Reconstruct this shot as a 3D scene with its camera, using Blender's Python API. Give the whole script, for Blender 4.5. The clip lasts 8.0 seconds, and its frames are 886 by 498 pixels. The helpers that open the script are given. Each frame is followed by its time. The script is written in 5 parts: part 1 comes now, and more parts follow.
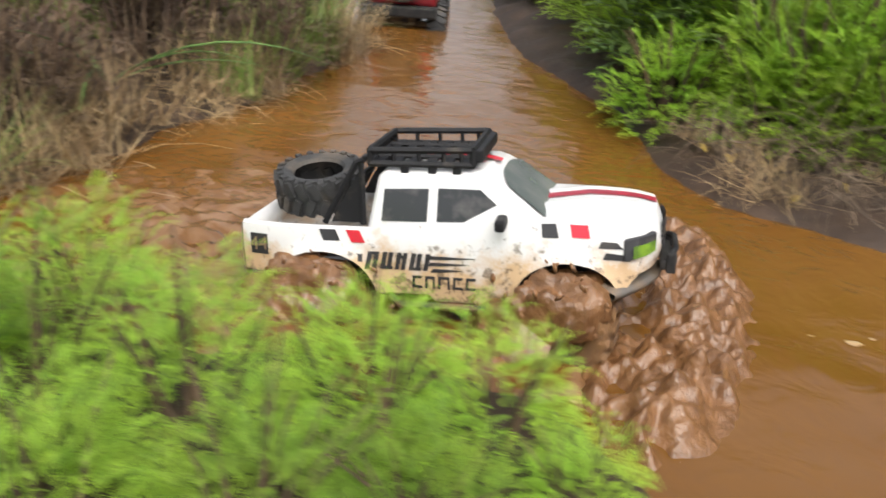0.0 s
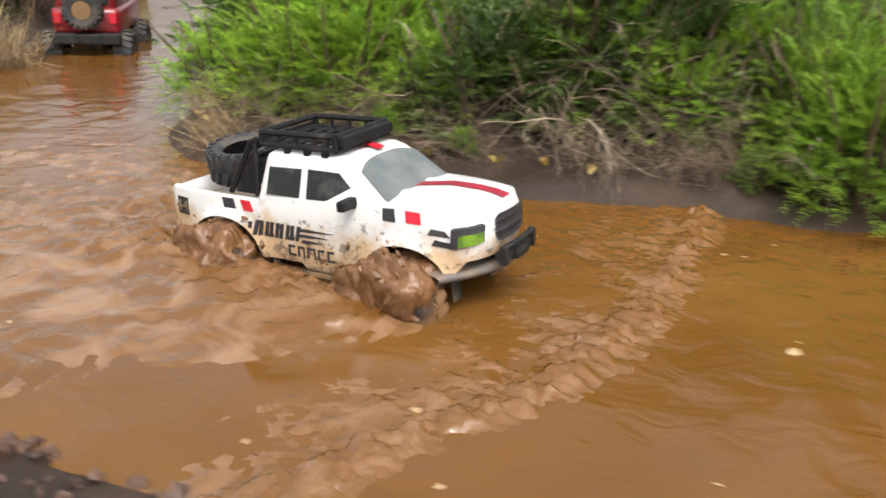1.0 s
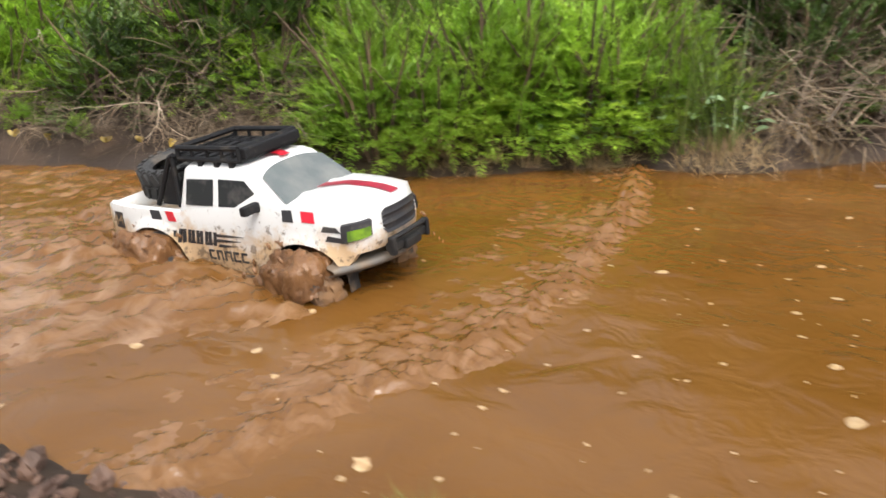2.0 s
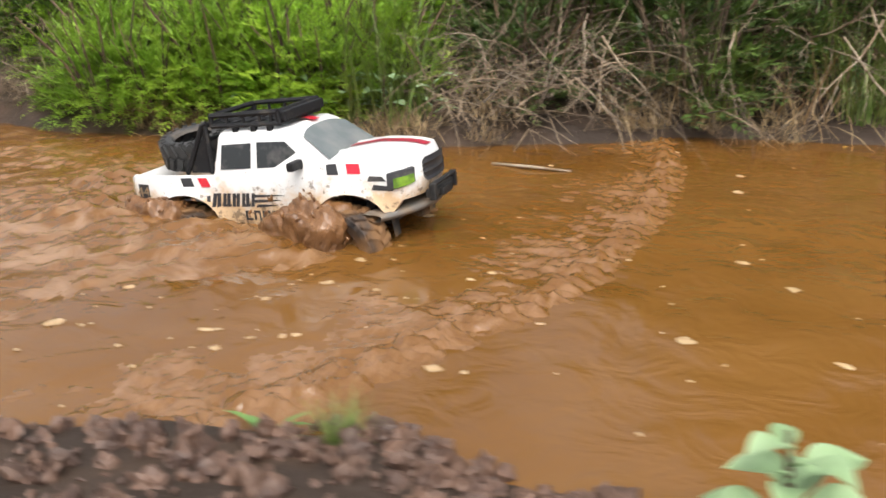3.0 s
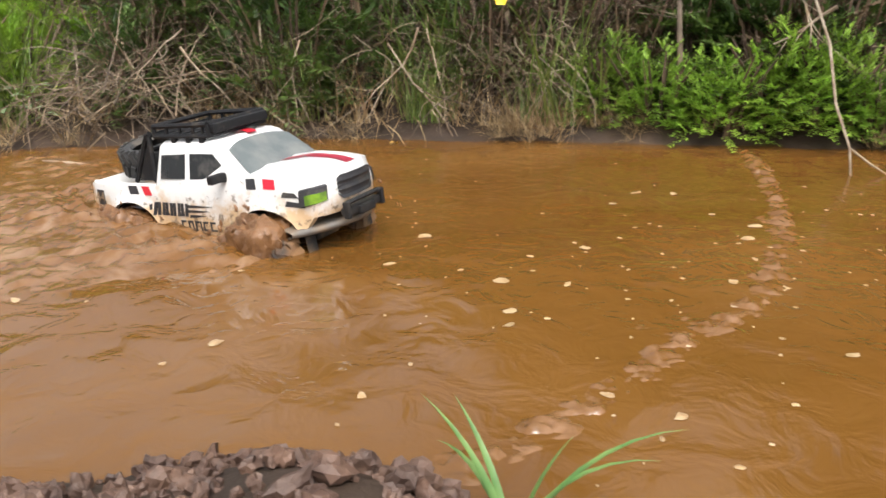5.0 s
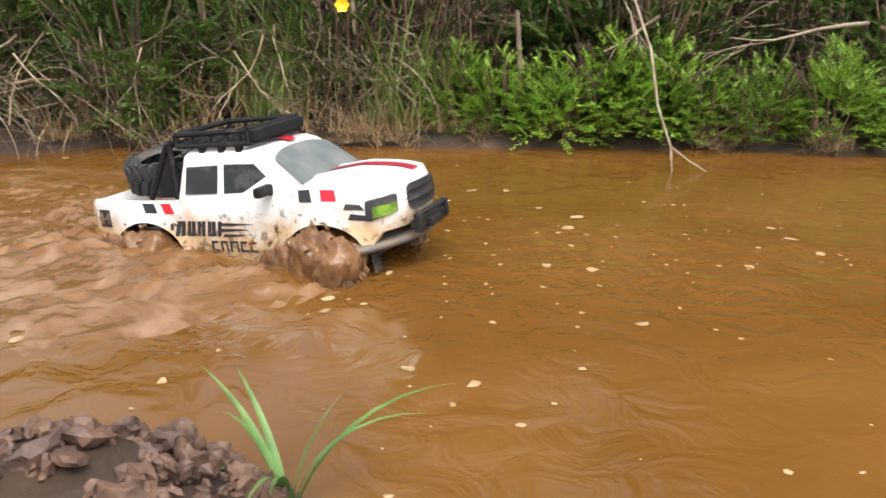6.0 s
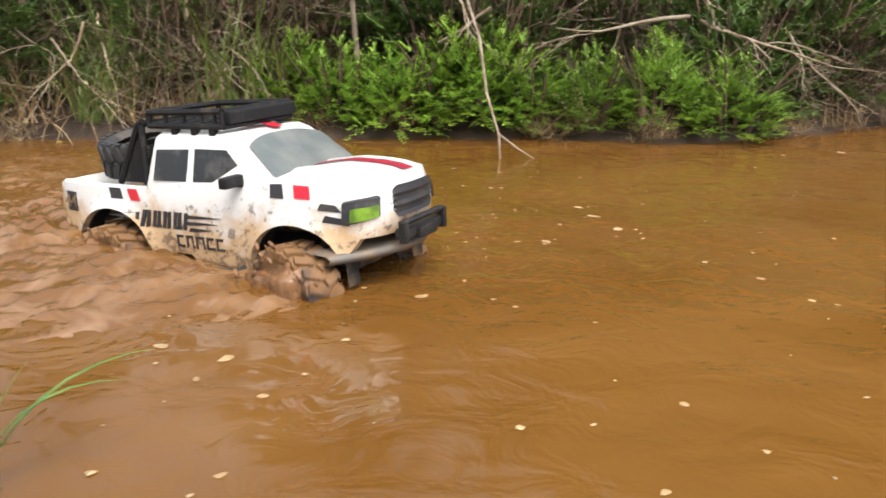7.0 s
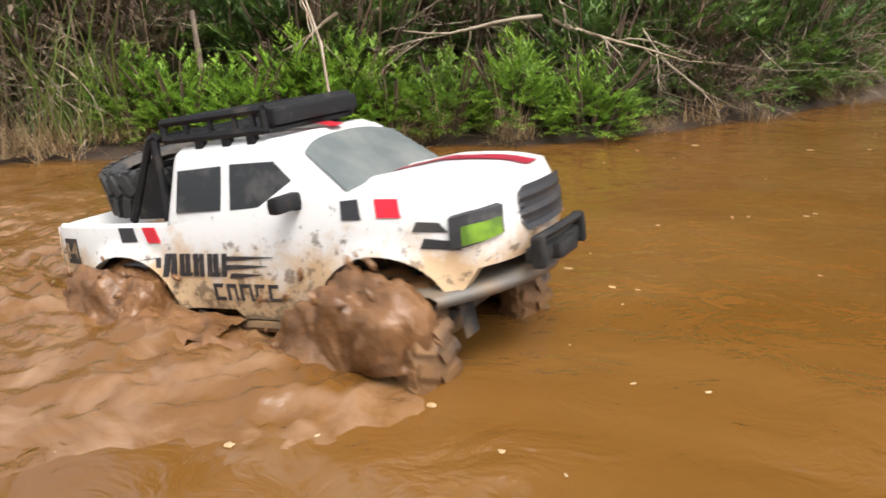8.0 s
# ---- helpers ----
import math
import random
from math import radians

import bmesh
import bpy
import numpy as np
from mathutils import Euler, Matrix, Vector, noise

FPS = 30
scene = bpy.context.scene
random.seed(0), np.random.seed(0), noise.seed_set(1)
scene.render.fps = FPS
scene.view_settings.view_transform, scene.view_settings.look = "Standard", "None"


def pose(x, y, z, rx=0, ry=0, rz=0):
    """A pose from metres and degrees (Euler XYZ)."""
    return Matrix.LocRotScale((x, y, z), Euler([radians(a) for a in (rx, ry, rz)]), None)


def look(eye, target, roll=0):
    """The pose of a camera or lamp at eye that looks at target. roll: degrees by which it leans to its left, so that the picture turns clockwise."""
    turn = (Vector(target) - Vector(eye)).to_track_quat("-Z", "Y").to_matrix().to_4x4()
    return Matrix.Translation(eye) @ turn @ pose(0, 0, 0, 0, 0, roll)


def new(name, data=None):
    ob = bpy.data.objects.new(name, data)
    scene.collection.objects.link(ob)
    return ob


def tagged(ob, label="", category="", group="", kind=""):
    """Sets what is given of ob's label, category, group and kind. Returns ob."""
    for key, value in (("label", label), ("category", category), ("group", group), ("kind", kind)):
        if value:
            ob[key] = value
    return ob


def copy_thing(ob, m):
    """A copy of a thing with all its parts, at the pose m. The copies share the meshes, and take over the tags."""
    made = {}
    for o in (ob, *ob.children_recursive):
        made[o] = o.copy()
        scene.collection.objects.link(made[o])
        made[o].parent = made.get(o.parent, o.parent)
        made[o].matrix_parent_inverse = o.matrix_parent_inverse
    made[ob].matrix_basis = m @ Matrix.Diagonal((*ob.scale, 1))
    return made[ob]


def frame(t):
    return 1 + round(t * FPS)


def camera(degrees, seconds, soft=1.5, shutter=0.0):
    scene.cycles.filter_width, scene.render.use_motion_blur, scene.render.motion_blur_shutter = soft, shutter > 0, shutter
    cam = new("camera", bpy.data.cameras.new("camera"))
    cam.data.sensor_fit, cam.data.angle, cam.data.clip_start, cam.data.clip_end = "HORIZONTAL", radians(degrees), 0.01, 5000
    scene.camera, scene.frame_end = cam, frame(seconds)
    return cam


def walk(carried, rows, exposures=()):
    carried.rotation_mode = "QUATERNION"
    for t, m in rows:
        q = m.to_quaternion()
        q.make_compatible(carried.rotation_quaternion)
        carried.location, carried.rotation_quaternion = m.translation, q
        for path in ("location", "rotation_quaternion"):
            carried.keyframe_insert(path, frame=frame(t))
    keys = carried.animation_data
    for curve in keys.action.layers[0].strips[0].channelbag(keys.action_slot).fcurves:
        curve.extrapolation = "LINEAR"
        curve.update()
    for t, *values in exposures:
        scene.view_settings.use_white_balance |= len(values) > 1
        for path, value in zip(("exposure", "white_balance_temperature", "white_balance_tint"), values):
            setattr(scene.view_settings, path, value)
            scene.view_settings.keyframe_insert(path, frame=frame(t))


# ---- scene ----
# ---- camera ----
cam = camera(55.37, 8.0, soft=1.6, shutter=0.25)
PATH = [
    (0, 0.1801, 0.0001, 0.5654, 65.075, -4.284, 7.000),
    (0.5, 0.6458, -0.0523, 0.5184, 66.098, -2.464, 3.000),
    (1, 1.2071, -0.2237, 0.4879, 69.203, -1.893, 2.501),
    (1.5, 1.7432, -0.3831, 0.4721, 69.941, -0.540, 2.266),
    (2, 2.1319, -0.5595, 0.4919, 69.937, 1.035, 0.903),
    (2.2, 2.2956, -0.6287, 0.4819, 69.971, 1.013, 1.459),
    (3.3, 3.5285, -0.6331, 0.4605, 69.716, -0.220, 13.803),
    (3.5, 3.6644, -0.6471, 0.4603, 70.073, -0.402, 13.937),
    (4, 3.9423, -0.6166, 0.4445, 71.225, 1.647, 14.725),
    (4.5, 4.2152, -0.6295, 0.4337, 71.786, 0.998, 14.487),
    (4.7, 4.2578, -0.6425, 0.4325, 71.353, 1.028, 13.157),
    (5.8, 4.3633, -0.6710, 0.3863, 72.931, 0.667, 4.195),
    (6, 4.3892, -0.6792, 0.3862, 72.945, 0.413, 2.812),
    (6.5, 4.4623, -0.7020, 0.3389, 73.933, -0.067, -0.084),
    (7, 4.5296, -0.6673, 0.3387, 73.510, -0.409, -4.387),
    (7.5, 4.6800, -0.6293, 0.2847, 76.162, 0.430, -6.772),
    (8, 4.7071, -0.6127, 0.2857, 75.118, 1.404, -9.861),
]
EXPOSURE = [(0, 0.87), (1, 1.0), (4, 1.08), (6.5, 1.18), (8, 1.18)]
walk(cam, [(t, pose(*v)) for t, *v in PATH], EXPOSURE)

# ---- light: bright overcast day ----
world = bpy.data.worlds.new("sky")
scene.world = world
world.use_nodes = True
sky = world.node_tree.nodes.new("ShaderNodeTexSky")
sky.sky_type, sky.sun_disc = "NISHITA", False
sky.sun_elevation, sky.sun_rotation = radians(58), radians(150)
sky.air_density, sky.dust_density, sky.ozone_density = 1.0, 6.0, 1.0
soften = world.node_tree.nodes.new("ShaderNodeHueSaturation")
soften.inputs["Saturation"].default_value = 0.3
world.node_tree.links.new(sky.outputs[0], soften.inputs["Color"])
background = world.node_tree.nodes["Background"]
world.node_tree.links.new(soften.outputs[0], background.inputs[0])
background.inputs[1].default_value = 0.15
sun = new("sun", bpy.data.lights.new("sun", "SUN"))
sun.data.energy, sun.data.angle, sun.data.color = 1.0, radians(25), (1, 0.95, 0.88)
sun.matrix_world = look((2, -3.4, 6), (2.4, 0.4, 0))

# ---- materials ----


def material(name, color, rough=0.6, metal=0.0, second=None, scale=30.0, mix=(0.4, 0.6), bump=0.0, bump_scale=80.0,
             island=0.0, through_light=0.0, spec=0.5, coat=0.0, per_object=0.0, distort=0.0):
    """Base colour broken up by a second one in noise patches, fine relief, and value varied by piece."""
    m = bpy.data.materials.new(name)
    m.use_nodes = True
    n, l = m.node_tree.nodes, m.node_tree.links
    b = n["Principled BSDF"]
    b.inputs["Roughness"].default_value, b.inputs["Metallic"].default_value = rough, metal
    b.inputs["Specular IOR Level"].default_value = spec
    b.inputs["Coat Weight"].default_value = coat
    where = n.new("ShaderNodeTexCoord")
    col = n.new("ShaderNodeRGB")
    col.outputs[0].default_value = (*color, 1)
    out = col.outputs[0]
    if second:
        tex = n.new("ShaderNodeTexNoise")
        tex.inputs["Scale"].default_value, tex.inputs["Detail"].default_value = scale, 6
        tex.inputs["Distortion"].default_value = distort
        l.new(where.outputs["Object"], tex.inputs["Vector"])
        ramp = n.new("ShaderNodeMapRange")
        ramp.inputs[1].default_value, ramp.inputs[2].default_value = mix
        l.new(tex.outputs[0], ramp.inputs[0])
        mixer = n.new("ShaderNodeMix")
        mixer.data_type = "RGBA"
        l.new(ramp.outputs[0], mixer.inputs[0])
        l.new(out, mixer.inputs[6])
        mixer.inputs[7].default_value = (*second, 1)
        out = mixer.outputs[2]
    for amount, node, socket in ((island, "ShaderNodeNewGeometry", "Random Per Island"), (per_object, "ShaderNodeObjectInfo", "Random")):
        if amount:
            g = n.new(node)
            r = n.new("ShaderNodeMapRange")
            r.inputs[3].default_value, r.inputs[4].default_value = 1 - amount, 1 + amount
            l.new(g.outputs[socket], r.inputs[0])
            hsv = n.new("ShaderNodeHueSaturation")
            l.new(r.outputs[0], hsv.inputs["Value"])
            l.new(out, hsv.inputs["Color"])
            out = hsv.outputs[0]
    l.new(out, b.inputs["Base Color"])
    if bump:
        t2 = n.new("ShaderNodeTexNoise")
        t2.inputs["Scale"].default_value, t2.inputs["Detail"].default_value = bump_scale, 5
        l.new(where.outputs["Object"], t2.inputs["Vector"])
        bp = n.new("ShaderNodeBump")
        bp.inputs["Strength"].default_value, bp.inputs["Distance"].default_value = bump, 0.004
        l.new(t2.outputs[0], bp.inputs["Height"])
        l.new(bp.outputs[0], b.inputs["Normal"])
    if through_light:
        tr = n.new("ShaderNodeBsdfTranslucent")
        l.new(out, tr.inputs[0])
        mx = n.new("ShaderNodeMixShader")
        mx.inputs[0].default_value = through_light
        l.new(b.outputs[0], mx.inputs[1])
        l.new(tr.outputs[0], mx.inputs[2])
        l.new(mx.outputs[0], n["Material Output"].inputs[0])
    return m


def water_material():
    m = bpy.data.materials.new("muddy_water")
    m.use_nodes = True
    n, l = m.node_tree.nodes, m.node_tree.links
    b = n["Principled BSDF"]
    b.inputs["Roughness"].default_value = 0.06
    b.inputs["IOR"].default_value = 1.33
    b.inputs["Specular IOR Level"].default_value = 0.75
    where = n.new("ShaderNodeTexCoord")
    big = n.new("ShaderNodeTexNoise")
    big.inputs["Scale"].default_value, big.inputs["Detail"].default_value, big.inputs["Distortion"].default_value = 1.6, 8, 1.5
    l.new(where.outputs["Object"], big.inputs["Vector"])
    ramp = n.new("ShaderNodeValToRGB")
    ramp.color_ramp.elements[0].position, ramp.color_ramp.elements[1].position = 0.35, 0.7
    ramp.color_ramp.elements[0].color = (0.111, 0.047, 0.008, 1)
    ramp.color_ramp.elements[1].color = (0.150, 0.070, 0.017, 1)
    l.new(big.outputs[0], ramp.inputs[0])
    l.new(ramp.outputs[0], b.inputs["Base Color"])
    small = n.new("ShaderNodeTexNoise")
    small.inputs["Scale"].default_value, small.inputs["Detail"].default_value, small.inputs["Distortion"].default_value = 14, 4, 0.8
    l.new(where.outputs["Object"], small.inputs["Vector"])
    bp = n.new("ShaderNodeBump")
    bp.inputs["Strength"].default_value, bp.inputs["Distance"].default_value = 0.45, 0.01
    l.new(small.outputs[0], bp.inputs["Height"])
    l.new(bp.outputs[0], b.inputs["Normal"])
    return m


WATER = water_material()
CHURN = material("churned_mud_water", (0.130, 0.057, 0.012), 0.17, second=(0.235, 0.135, 0.07), scale=9, mix=(0.45, 0.7), bump=1.0, bump_scale=34, distort=1.8, spec=0.65)
SLOP = material("thrown_mud", (0.175, 0.084, 0.033), 0.3, second=(0.105, 0.048, 0.018), scale=26, mix=(0.4, 0.65), bump=1.0, bump_scale=95, distort=1.2)
STIRRED = material("stirred_water", (0.132, 0.058, 0.012), 0.14, second=(0.20, 0.105, 0.046), scale=14, mix=(0.45, 0.7), bump=0.6, bump_scale=60, distort=1.5, spec=0.7)
PALE_STONE = material("pale_stone", (0.27, 0.24, 0.18), 0.5, second=(0.16, 0.11, 0.06), scale=40, bump=0.4)
FOAM = material("foam", (0.42, 0.30, 0.17), 0.5, second=(0.3, 0.19, 0.09), scale=60, island=0.15)
MUD = material("mud", (0.028, 0.018, 0.012), 0.65, second=(0.06, 0.037, 0.023), scale=9, mix=(0.45, 0.72), bump=1.0, bump_scale=60, spec=0.3)
CLOD = material("mud_clod", (0.06, 0.033, 0.023), 0.6, second=(0.11, 0.062, 0.041), scale=40, bump=0.8, bump_scale=120, island=0.25)
FERN = material("bright_green_leaf", (0.21, 0.37, 0.035), 0.5, second=(0.33, 0.48, 0.05), scale=5, island=0.35, through_light=0.42, per_object=0.3)
LUSHLEAF = material("small_green_leaf", (0.155, 0.28, 0.03), 0.45, second=(0.25, 0.38, 0.05), scale=5, island=0.4, through_light=0.3, per_object=0.3)
DARKLEAF = material("green_leaf", (0.05, 0.095, 0.018), 0.5, second=(0.10, 0.16, 0.03), scale=6, island=0.4, through_light=0.25, per_object=0.2)
GRASS = material("green_grass", (0.12, 0.19, 0.035), 0.5, second=(0.2, 0.24, 0.06), scale=6, island=0.35, through_light=0.25, per_object=0.2)
STRAW = material("dry_grass", (0.34, 0.25, 0.13), 0.7, second=(0.2, 0.13, 0.065), scale=8, island=0.45, through_light=0.1, per_object=0.2)
DEAD = material("dead_brown_stalk", (0.06, 0.036, 0.022), 0.8, second=(0.13, 0.085, 0.05), scale=9, island=0.4)
TWIG = material("bleached_twig", (0.32, 0.26, 0.19), 0.75, second=(0.2, 0.14, 0.09), scale=25, island=0.3, bump=0.4)
REED = material("grass_blade", (0.075, 0.17, 0.04), 0.45, second=(0.13, 0.23, 0.06), scale=30, island=0.2, through_light=0.2)
CANE = material("dry_cane", (0.19, 0.14, 0.09), 0.75, second=(0.06, 0.042, 0.028), scale=9, mix=(0.4, 0.65), island=0.5)
BROAD = material("broad_leaf", (0.24, 0.36, 0.18), 0.5, second=(0.30, 0.42, 0.23), scale=18, island=0.2, through_light=0.25)
YELLOW = material("yellow_leaf", (0.40, 0.29, 0.05), 0.5, second=(0.25, 0.16, 0.05), scale=60, island=0.2, through_light=0.2)
PETAL = material("yellow_petal", (0.85, 0.65, 0.01), 0.5, second=(0.8, 0.5, 0.01), scale=60)

# ---- mesh helpers ----


def link_mesh(name, bm, mats, parent=None, label="", smooth=False):
    me = bpy.data.meshes.new(name)
    bm.normal_update()
    bm.to_mesh(me)
    bm.free()
    for m in mats if isinstance(mats, (list, tuple)) else [mats]:
        me.materials.append(m)
    if smooth:
        me.polygons.foreach_set("use_smooth", [True] * len(me.polygons))
    ob = new(name, me)
    ob.parent = parent
    if label:
        tagged(ob, label)
    return ob


def part(name, bm, mat, parent, label="", smooth=False):
    return link_mesh(name, bm, mat, parent, label, smooth)


def box(bm, centre, size, m=None, bevel=0.0):
    made = bmesh.ops.create_cube(bm, size=1, matrix=(m or Matrix()) @ Matrix.Translation(centre) @ Matrix.Diagonal((*size, 1)))
    if bevel:
        edges = list({e for v in made["verts"] for e in v.link_edges})
        bmesh.ops.bevel(bm, geom=edges, offset=bevel, segments=2, affect="EDGES", profile=0.6)
    return bm


def tube(bm, points, radius, sides=6):
    """A tube along points; radius is a number or one for each point."""
    pts = [Vector(p) for p in points]
    rad = radius if isinstance(radius, (list, tuple)) else [radius] * len(pts)
    rings = []
    for i, p in enumerate(pts):
        d = (pts[min(i + 1, len(pts) - 1)] - pts[max(i - 1, 0)]).normalized()
        a = d.orthogonal().normalized() if abs(d.z) > 0.95 else d.cross(Vector((0, 0, 1))).normalized()
        b = d.cross(a)
        rings.append([bm.verts.new(p + rad[i] * (math.cos(2 * math.pi * k / sides) * a + math.sin(2 * math.pi * k / sides) * b)) for k in range(sides)])
    for r, s in zip(rings, rings[1:]):
        for k in range(sides):
            bm.faces.new((r[k], r[(k + 1) % sides], s[(k + 1) % sides], s[k]))
    bm.faces.new(rings[0][::-1])
    bm.faces.new(rings[-1])
    return bm


def grid(bm, rows, close=False):
    """Faces between rows of points."""
    vs = [[bm.verts.new(p) for p in r] for r in rows]
    for r, s in zip(vs, vs[1:]):
        n = len(r)
        for k in range(n if close else n - 1):
            bm.faces.new((r[k], r[(k + 1) % n], s[(k + 1) % n], s[k]))
    return vs


def mesh_from(name, verts, faces, mats, smooth=False):
    me = bpy.data.meshes.new(name)
    me.from_pydata([tuple(v) for v in verts], [], faces)
    for m in mats if isinstance(mats, (list, tuple)) else [mats]:
        me.materials.append(m)
    if smooth:
        me.polygons.foreach_set("use_smooth", [True] * len(me.polygons))
    return me


# ---- plan: shores, ground, water ----
SHORE = [(0.10, 2.9), (0.40, 2.2), (0.46, 1.95), (0.47, 1.76), (0.57, 1.57), (0.82, 1.43), (1.15, 1.39), (1.6, 1.33), (1.93, 1.25), (2.25, 1.28), (2.5, 1.30), (2.75, 1.25), (3.0, 1.30),
         (3.2, 1.40), (3.45, 1.48), (3.7, 1.47), (3.95, 1.47), (4.3, 1.50), (4.65, 1.47), (4.95, 1.42), (5.25, 1.36), (5.5, 1.41), (5.95, 1.62), (6.9, 2.2)]
FAR_BANK = [(-0.1, 6), (-2.0, 14)][::-1] + [(0.0, 3.6)] + SHORE + [(9, 3.2), (30, 6), (30, 60), (-2, 60)]
LEFT_BANK = [(-0.95, 0.95), (-0.66, 1.3), (-0.58, 1.58), (-0.5, 1.84), (-0.42, 2.16), (-0.42, 2.75), (-0.6, 3.4), (-1.1, 6), (-3.2, 14), (-6, 60), (-60, 60), (-60, -2), (-6, 0.4), (-1.9, 0.75)]
NEAR_BANK = [(-1.2, 0.72), (-0.5, 0.86), (0.05, 0.86), (0.24, 0.80), (0.36, 0.62), (0.5, 0.53), (0.8, 0.46), (1.35, 0.28), (1.85, 0.11), (2.0, 0.08), (2.3, 0.0), (2.7, 0.0), (2.9, 0.04), (3.05, 0.08), (3.15, 0.02),
             (3.3, -0.03), (3.45, -0.055), (3.58, -0.11), (3.75, -0.12), (3.88, -0.08), (3.97, -0.05), (4.06, -0.05), (4.15, -0.08), (4.23, -0.12), (4.25, -0.2), (4.22, -0.35), (4.42, -0.55), (4.8, -0.9), (5.6, -1.5), (9, -3), (30, -8), (30, -60), (-60, -60), (-60, -2.5), (-6, -0.5)]


def inside_distance(px, py, poly):
    """Distance to a polygon's edge, positive inside."""
    d = np.full(px.shape, 1e9)
    ins = np.zeros(px.shape, bool)
    n = len(poly)
    for i in range(n):
        ax, ay = poly[i]
        bx, by = poly[(i + 1) % n]
        ex, ey = bx - ax, by - ay
        t = np.clip(((px - ax) * ex + (py - ay) * ey) / (ex * ex + ey * ey), 0, 1)
        d = np.minimum(d, np.hypot(px - ax - t * ex, py - ay - t * ey))
        if ey:
            ins ^= ((ay > py) != (by > py)) & (px < ex * (py - ay) / ey + ax)
    return np.where(ins, d, -d)


def wobble(px, py, f, seed):
    """Cheap smooth noise out of sines."""
    r = np.random.RandomState(seed)
    v = np.zeros(px.shape)
    for k in range(10):
        a, ph, ff = r.uniform(0, 6.28), r.uniform(0, 6.28), f * r.uniform(0.6, 1.8)
        v += np.sin(ff * (px * np.cos(a) + py * np.sin(a)) + ph + 0.7 * np.sin(ff * 0.7 * (py * np.cos(a) - px * np.sin(a)) + ph * 2))
    return v / 4.5


def ground_height(px, py):
    rough = wobble(px, py, 9, 1) * 0.02
    far = np.maximum(inside_distance(px + rough, py + rough, FAR_BANK), inside_distance(px + rough, py + rough, LEFT_BANK))
    near = inside_distance(px + rough, py + rough, NEAR_BANK)
    h_far = np.where(far > 0, 0.008 + 0.10 * (1 - np.exp(-np.clip(far, 0, 9) / 0.22)) + 0.24 * np.clip(far - 0.25, 0, 3), far * 0.5)
    h_near = np.where(near > 0, 0.006 + 0.035 * (1 - np.exp(-np.clip(near, 0, 9) / 0.12)), near * 0.5)
    mound = 0.068 * np.exp(-((px - 4.09) / 0.14) ** 2 - ((py + 0.225) / 0.12) ** 2) * np.clip(near / 0.06, 0, 1)
    h = np.maximum(np.maximum(h_far, h_near + mound), -0.13)
    lumps = 0.012 * wobble(px, py, 28, 2) + 0.007 * wobble(px, py, 70, 3)
    return h + lumps * np.clip((h + 0.02) * 18, 0, 1) * np.where(np.hypot(px - 2.5, py) < 8, 1, 0.3)


def axis(lo, hi, step, far):
    inner = np.arange(lo, hi + step / 2, step)
    out = np.geomspace(0.1, far, 22)
    return np.concatenate([lo - out[::-1], inner, hi + out])


def sheet(name, xs, ys, height, mat):
    gx, gy = np.meshgrid(xs, ys)
    gz = height(gx, gy)
    nx, ny = len(xs), len(ys)
    idx = np.arange(nx * ny).reshape(ny, nx)
    faces = np.stack([idx[:-1, :-1], idx[:-1, 1:], idx[1:, 1:], idx[1:, :-1]], -1).reshape(-1, 4)
    return new(name, mesh_from(name, np.stack([gx, gy, gz], -1).reshape(-1, 3).tolist(), faces.tolist(), mat, True))


tagged(sheet("ground", axis(-1.8, 7.0, 0.028, 400), axis(-1.8, 3.6, 0.028, 400), ground_height, MUD),
       "dark wet brown mud banks of a flooded track", "ground", kind="structure")


def ripples(px, py):
    fade = np.clip((9 - np.hypot(px - 2.5, py)) / 3, 0, 1)
    return (0.0022 * wobble(px, py, 16, 5) + 0.0012 * wobble(px, py, 42, 6)) * fade


tagged(sheet("water", axis(-1.5, 6.8, 0.022, 14), axis(-1.6, 3.4, 0.022, 14), ripples, WATER),
       "opaque orange-brown muddy water with small ripples", "water", kind="structure")

# ---- white model truck ----
PAINT = material("white_paint", (0.60, 0.60, 0.59), 0.35, spec=0.5, coat=0.2)


